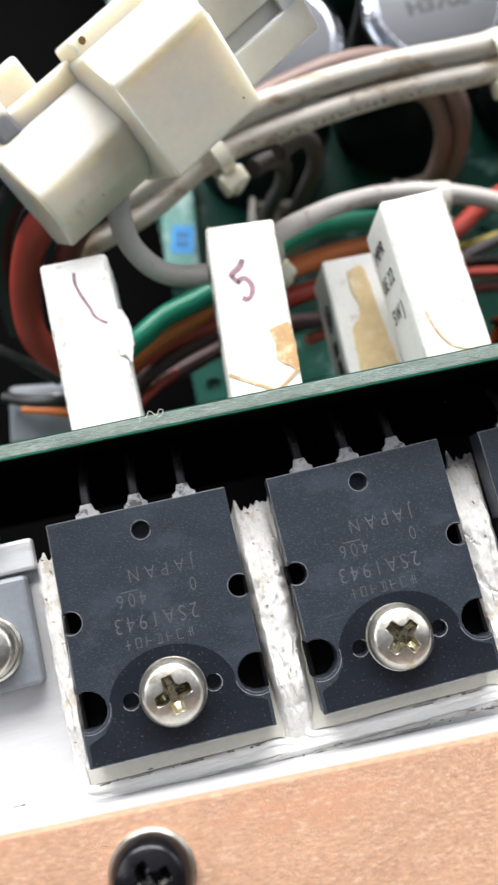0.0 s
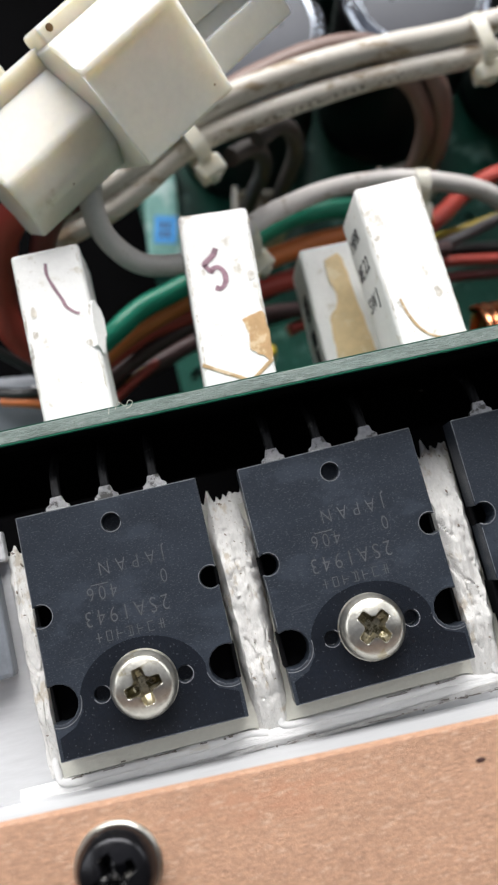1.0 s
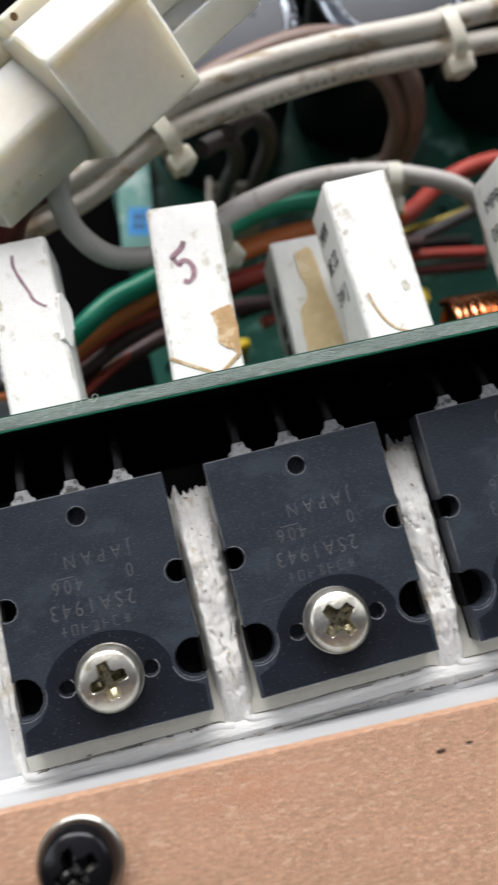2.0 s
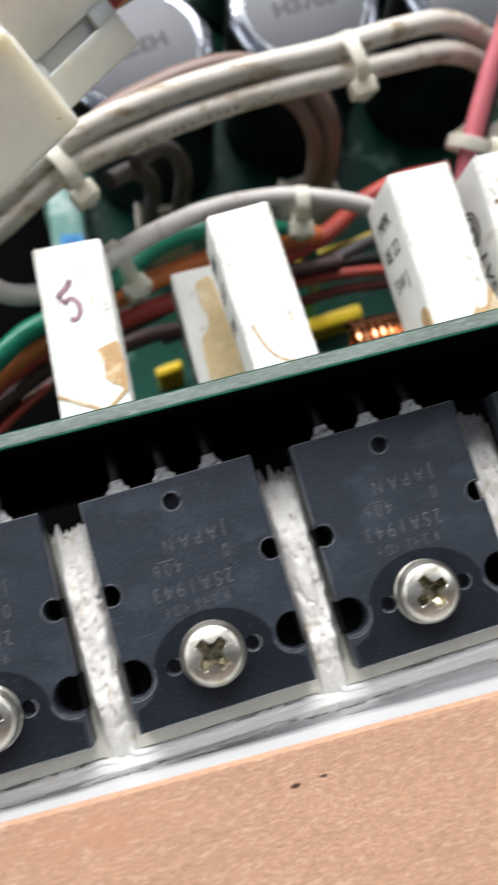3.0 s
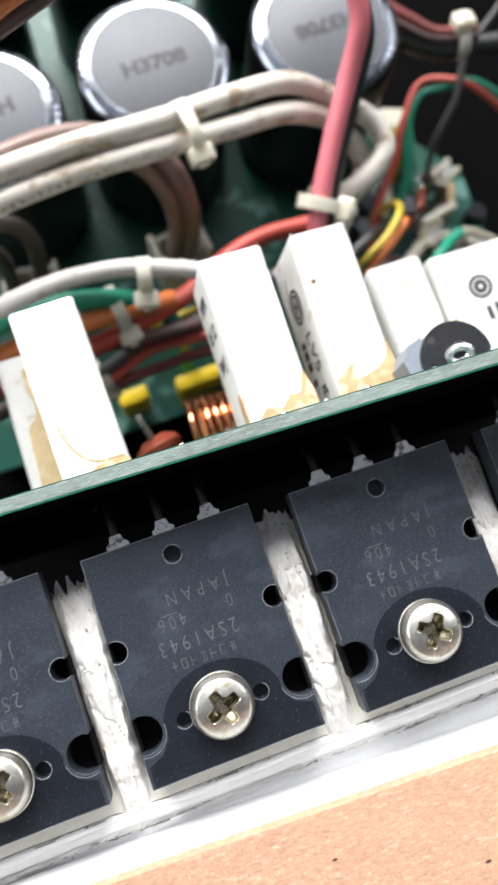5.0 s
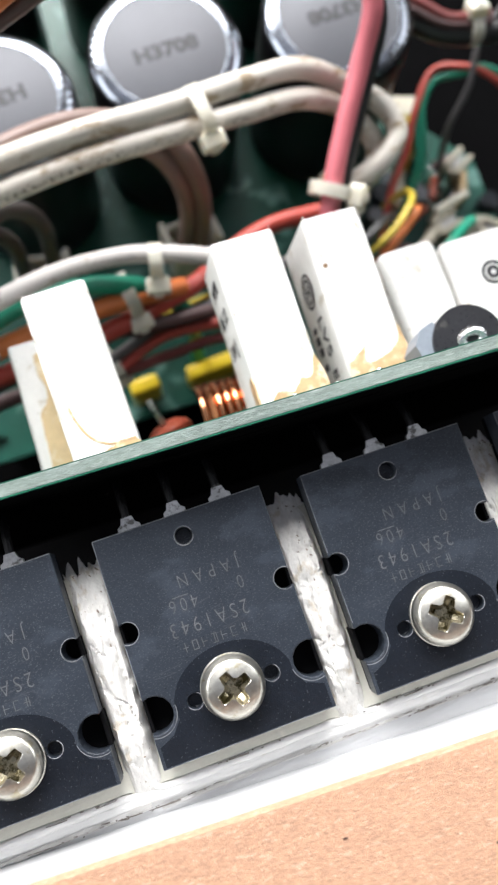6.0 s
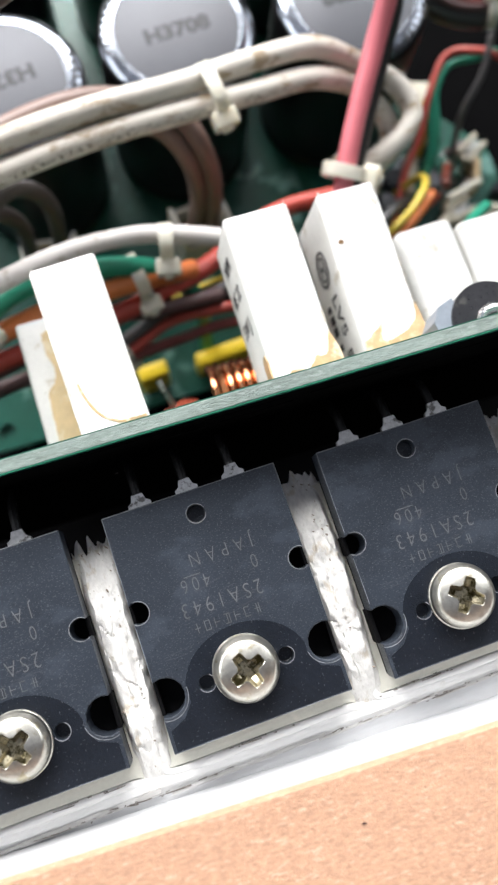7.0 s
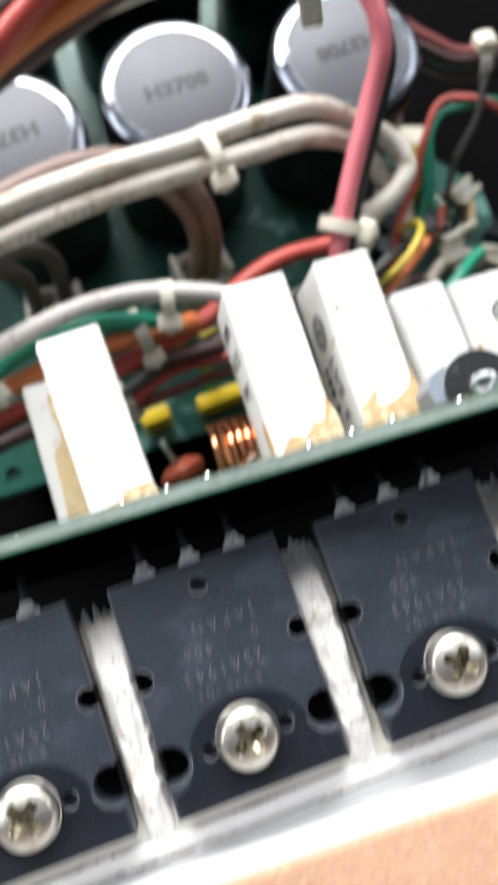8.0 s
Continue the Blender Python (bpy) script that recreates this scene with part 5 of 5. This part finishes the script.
# ---- white plug and socket pair ----
plug = thing("wire_connector", at(23.5, 40.3, -0.5, 0, 0, 33) @ at(0, 0, 0, 35, 0, 0), "cream nylon plug and socket joined, wires at both ends", "connector")
b = prism([(0, 0), (12.2, 0), (13.0, 0.4), (14.0, -0.4), (17.6, -3.4), (17.6, -17.5), (0, -17.5)], 0, 15.2, 0.45)
part("socket_housing", b, M_NYLON, plug)
part("socket_tail", box(15.0, 29.6, 8.3, 20.5, -17.5, -3.4, 0.15, 2), M_NYLON, plug, smooth=True)
part("tail_lip", box(15.0, 29.6, 1.4, 6.1, -17.5, -3.4, 0.25, 2), M_NYLON, plug)
part("tail_floor", box(15.0, 29.4, 6.0, 8.4, -17.2, -4.2, 0.1, 1), M_NYLON, plug)
part("tail_bridge", box(26.2, 29.5, 6.0, 8.4, -4.75, -3.42, 0.05, 1), M_NYLON, plug)
part("tail_bridge", box(15.0, 17.0, 6.0, 8.4, -4.75, -3.42, 0.05, 1), M_NYLON, plug)
b = prism([(1.0, -8.6), (3.9, -5.2), (5.0, -4.6), (9.0, -4.4), (15.8, -9.8), (15.8, -17.0), (1.0, -17.0)], -14.8, 0.4, 0.55)
part("plug_housing", b, M_NYLON, plug)
b = box(-12.8, 1.6, 15.2, 18.2, -13.6, -9.6, 0.5, 2)
box(-12.8, -9.6, 15.2, 20.0, -13.8, -9.4, 0.5, 2, bm=b)
part("latch", b, M_NYLON, plug, "locking latch")
b = box(0.5, 12.0, 17.0, 19.8, -12.5, -5.5, 0.5, 2)
part("latch_bridge", b, M_NYLON, plug, "raised latch bridge")
b = box(-17.5, -3.0, 14.0, 22.5, -22.0, -15.0, 0.6, 2)
part("side_lug", b, M_NYLON, plug)
part("wire_seal", move(lathe([(0, 0), (2.3, 0), (2.2, 3.2), (0, 3.2)], 18), mm_pose(-9.5, 4.0, -12, 90, 0, 20)), M_CREAM, plug, "brownish wire collar")
for x, y, z, s in ((2.2, 18.8, -5.4, 0.5), (-8.0, 4.0, -4.55, 0.12), (13.2, 2.0, 0.02, 0.15)):
    part("dirt_spot", move(lathe([(0, 0.02), (s, 0.01), (s * 0.6, 0.07), (0, 0.08)], 9), mm_pose(x, y, z)), M_DIRT, plug)

# ---- spade terminals on the lower board ----
for x, y, turn in ((82.3, 66.6, 8), (48.0, 67.5, -10)):
    t = thing("spade_terminal", at(x, y, -92, 0, 0, turn), "milky insulated spade terminal block holding two cables", "terminal", "spade terminals")
    for px in (-6.2, 5.0):
        part("cheek", box(px, px + 1.2, -4.4, 4.4, 0, 17.5, 0.4), M_CLEAR, t, smooth=True)
    part("front", box(-5.0, 5.0, -4.4, -3.2, 0, 12, 0.4), M_CLEAR, t)
    part("rear", box(-5.0, 5.0, 3.2, 4.4, 0, 15, 0.4), M_CLEAR, t)
    part("divider", box(-0.5, 0.5, -3.2, 3.2, 0, 13, 0.2), M_CLEAR, t)
    part("foot", box(-5.0, 5.0, -3.2, 3.2, 0, 9, 0.3), M_CLEAR, t)

# ---- small parts at the far end of the lower board ----
hdr = thing("pin_header", at(145.3, 87.0, -92, 0, 0, -18), "small white plug header on the lower board", "connector")
part("shell", box(-3.6, 3.6, -2.6, 2.6, 0, 7, 0.5), M_TIE, hdr)
part("key", box(-1.6, 1.6, -3.4, -2.5, 1, 6, 0.2), M_TIE, hdr)
for k, (x, y, turn) in enumerate(((153.0, 69.4, 30), (155.0, 50.0, -40), (144.6, 55.0, 15))):
    t = thing("terminal_clip", at(x, y, -92, 0, 0, turn), "cream plastic terminal clip on the lower board", "terminal", "terminal clips")
    b = box(-3.4, 3.4, -2.2, -1.0, 0, 7, 0.3)
    box(-3.4, 3.4, 1.0, 2.2, 0, 7, 0.3, bm=b)
    box(-3.4, -2.2, -1.2, 1.2, 0, 6, 0.2, bm=b)
    part("frame", b, M_CREAM, t)
    part("blade", box(-1.8, 2.6, -0.4, 0.4, 0, 6.2, 0.1), M_TIN, t)
for x, y, z, turn in ((148.0, 51.5, -86, 20), (136.0, 66.5, -86, 70), (138.5, 52.0, -87, 34)):
    t = thing("axial_resistor", at(x, y, z, 0, 0, turn), "pale grey axial resistor on the lower board", "resistor", "axial resistors")
    part("body", move(lathe([(0, -5.2), (1.2, -5.2), (1.7, -4.4), (1.5, -3.2), (1.5, 3.2), (1.7, 4.4), (1.2, 5.2), (0, 5.2)], 18), mm_pose(0, 0, 0, 0, 90, 0)), M_CREAM, t, smooth=True)
    for s in (-1, 1):
        part("lead", tube([(s * 5.0, 0, 0), (s * 7.0, 0, -0.4), (s * 7.6, 0, -3), (s * 7.6, 0, -92 - z)], 0.35, 8, 4), M_TIN, t)
for x, y, h in ((131.0, 74.5, 8), (141.0, 64.5, 6), (128.0, 62.0, 7)):
    t = thing("small_capacitor", at(x, y, -92), "small black electrolytic capacitor on the lower board", "capacitor", "small capacitors")
    part("sleeve", lathe([(0, 0), (2.5, 0), (2.5, h - 0.4), (2.2, h), (1.9, h - 0.1)], 20), M_SLEEVE, t, smooth=True)
    part("top", lathe([(2.0, h - 0.15), (0, h - 0.1)], 18), M_CAN, t)
    if h == 8:
        part("stripe", box(-0.5, 0.5, -2.62, -2.4, 0.4, h - 0.6), M_CREAM, t)
bracket = thing("wire_bracket", at(147.6, 59.8, -92, 0, 0, 14), "pale grey wire bracket standing on the lower board", "bracket")
part("bar", box(-5.0, 5.0, -0.9, 0.9, 5.0, 6.6, 0.4, 2), M_TIE, bracket)
for bx in (-4.2, 4.2):
    part("post", box(bx - 0.7, bx + 0.7, -0.7, 0.7, 0, 5.2, 0.2), M_TIE, bracket)
tab = thing("solder_tag", at(152.2, 63.2, -92, 0, 0, -20), "tan upright solder tag on the lower board", "terminal")
part("blade", box(-0.8, 0.8, -3.6, 3.6, 0, 6.5, 0.3, 2), M_GLUE, tab)
part("foot", box(-2.0, 2.0, -1.2, 1.2, 0, 1.2, 0.2), M_TIN, tab)
for x, y, turn, m, words in ((145.5, 65.4, 62, M_RUST, "red-brown"), (149.2, 66.6, 55, M_MASK, "green"), (150.4, 71.4, 10, WIRE["dark_brown"], "dark brown"), (142.0, 68.5, 80, M_GREYP, "grey-blue"), (139.2, 60.0, 25, M_RUST, "red-brown"), (134.0, 70.0, 50, M_GREYP, "grey-blue")):
    t = thing("small_resistor", at(x, y, -88.4, 0, 0, turn), words + " axial resistor lying over the lower board", "resistor", "small resistors")
    part("body", move(lathe([(0, -3.2), (0.9, -3.1), (1.25, -2.6), (1.05, -1.9), (1.05, 1.9), (1.25, 2.6), (0.9, 3.1), (0, 3.2)], 16), mm_pose(0, 0, 0, 0, 90, 0)), m, t, smooth=True)
    for q in (-1, 1):
        part("lead", tube([(q * 3.1, 0, 0), (q * 4.2, 0, -0.2), (q * 4.6, 0, -1.4), (q * 4.6, 0, -3.6)], 0.3, 8, 4), M_TIN, t)
for x, y, turn in ((143.6, 73.4, 20), (156.4, 57.0, -30), (131.5, 67.0, 40)):
    t = thing("small_transistor", at(x, y, -92, 0, 0, turn), "small black half-round transistor on the lower board", "transistor", "small transistors")
    part("body", plate([(-2.3, -1.4)] + arc(0, 0.2, 2.3, 180, 0, 10)+ [(2.3, -1.4)], 2.5, 7.2), M_EPOXY_DARK, t)
    for q in (-1.27, 0, 1.27):
        part("lead", box(q - 0.22, q + 0.22, -0.22, 0.22, 0, 2.6), M_TIN, t)
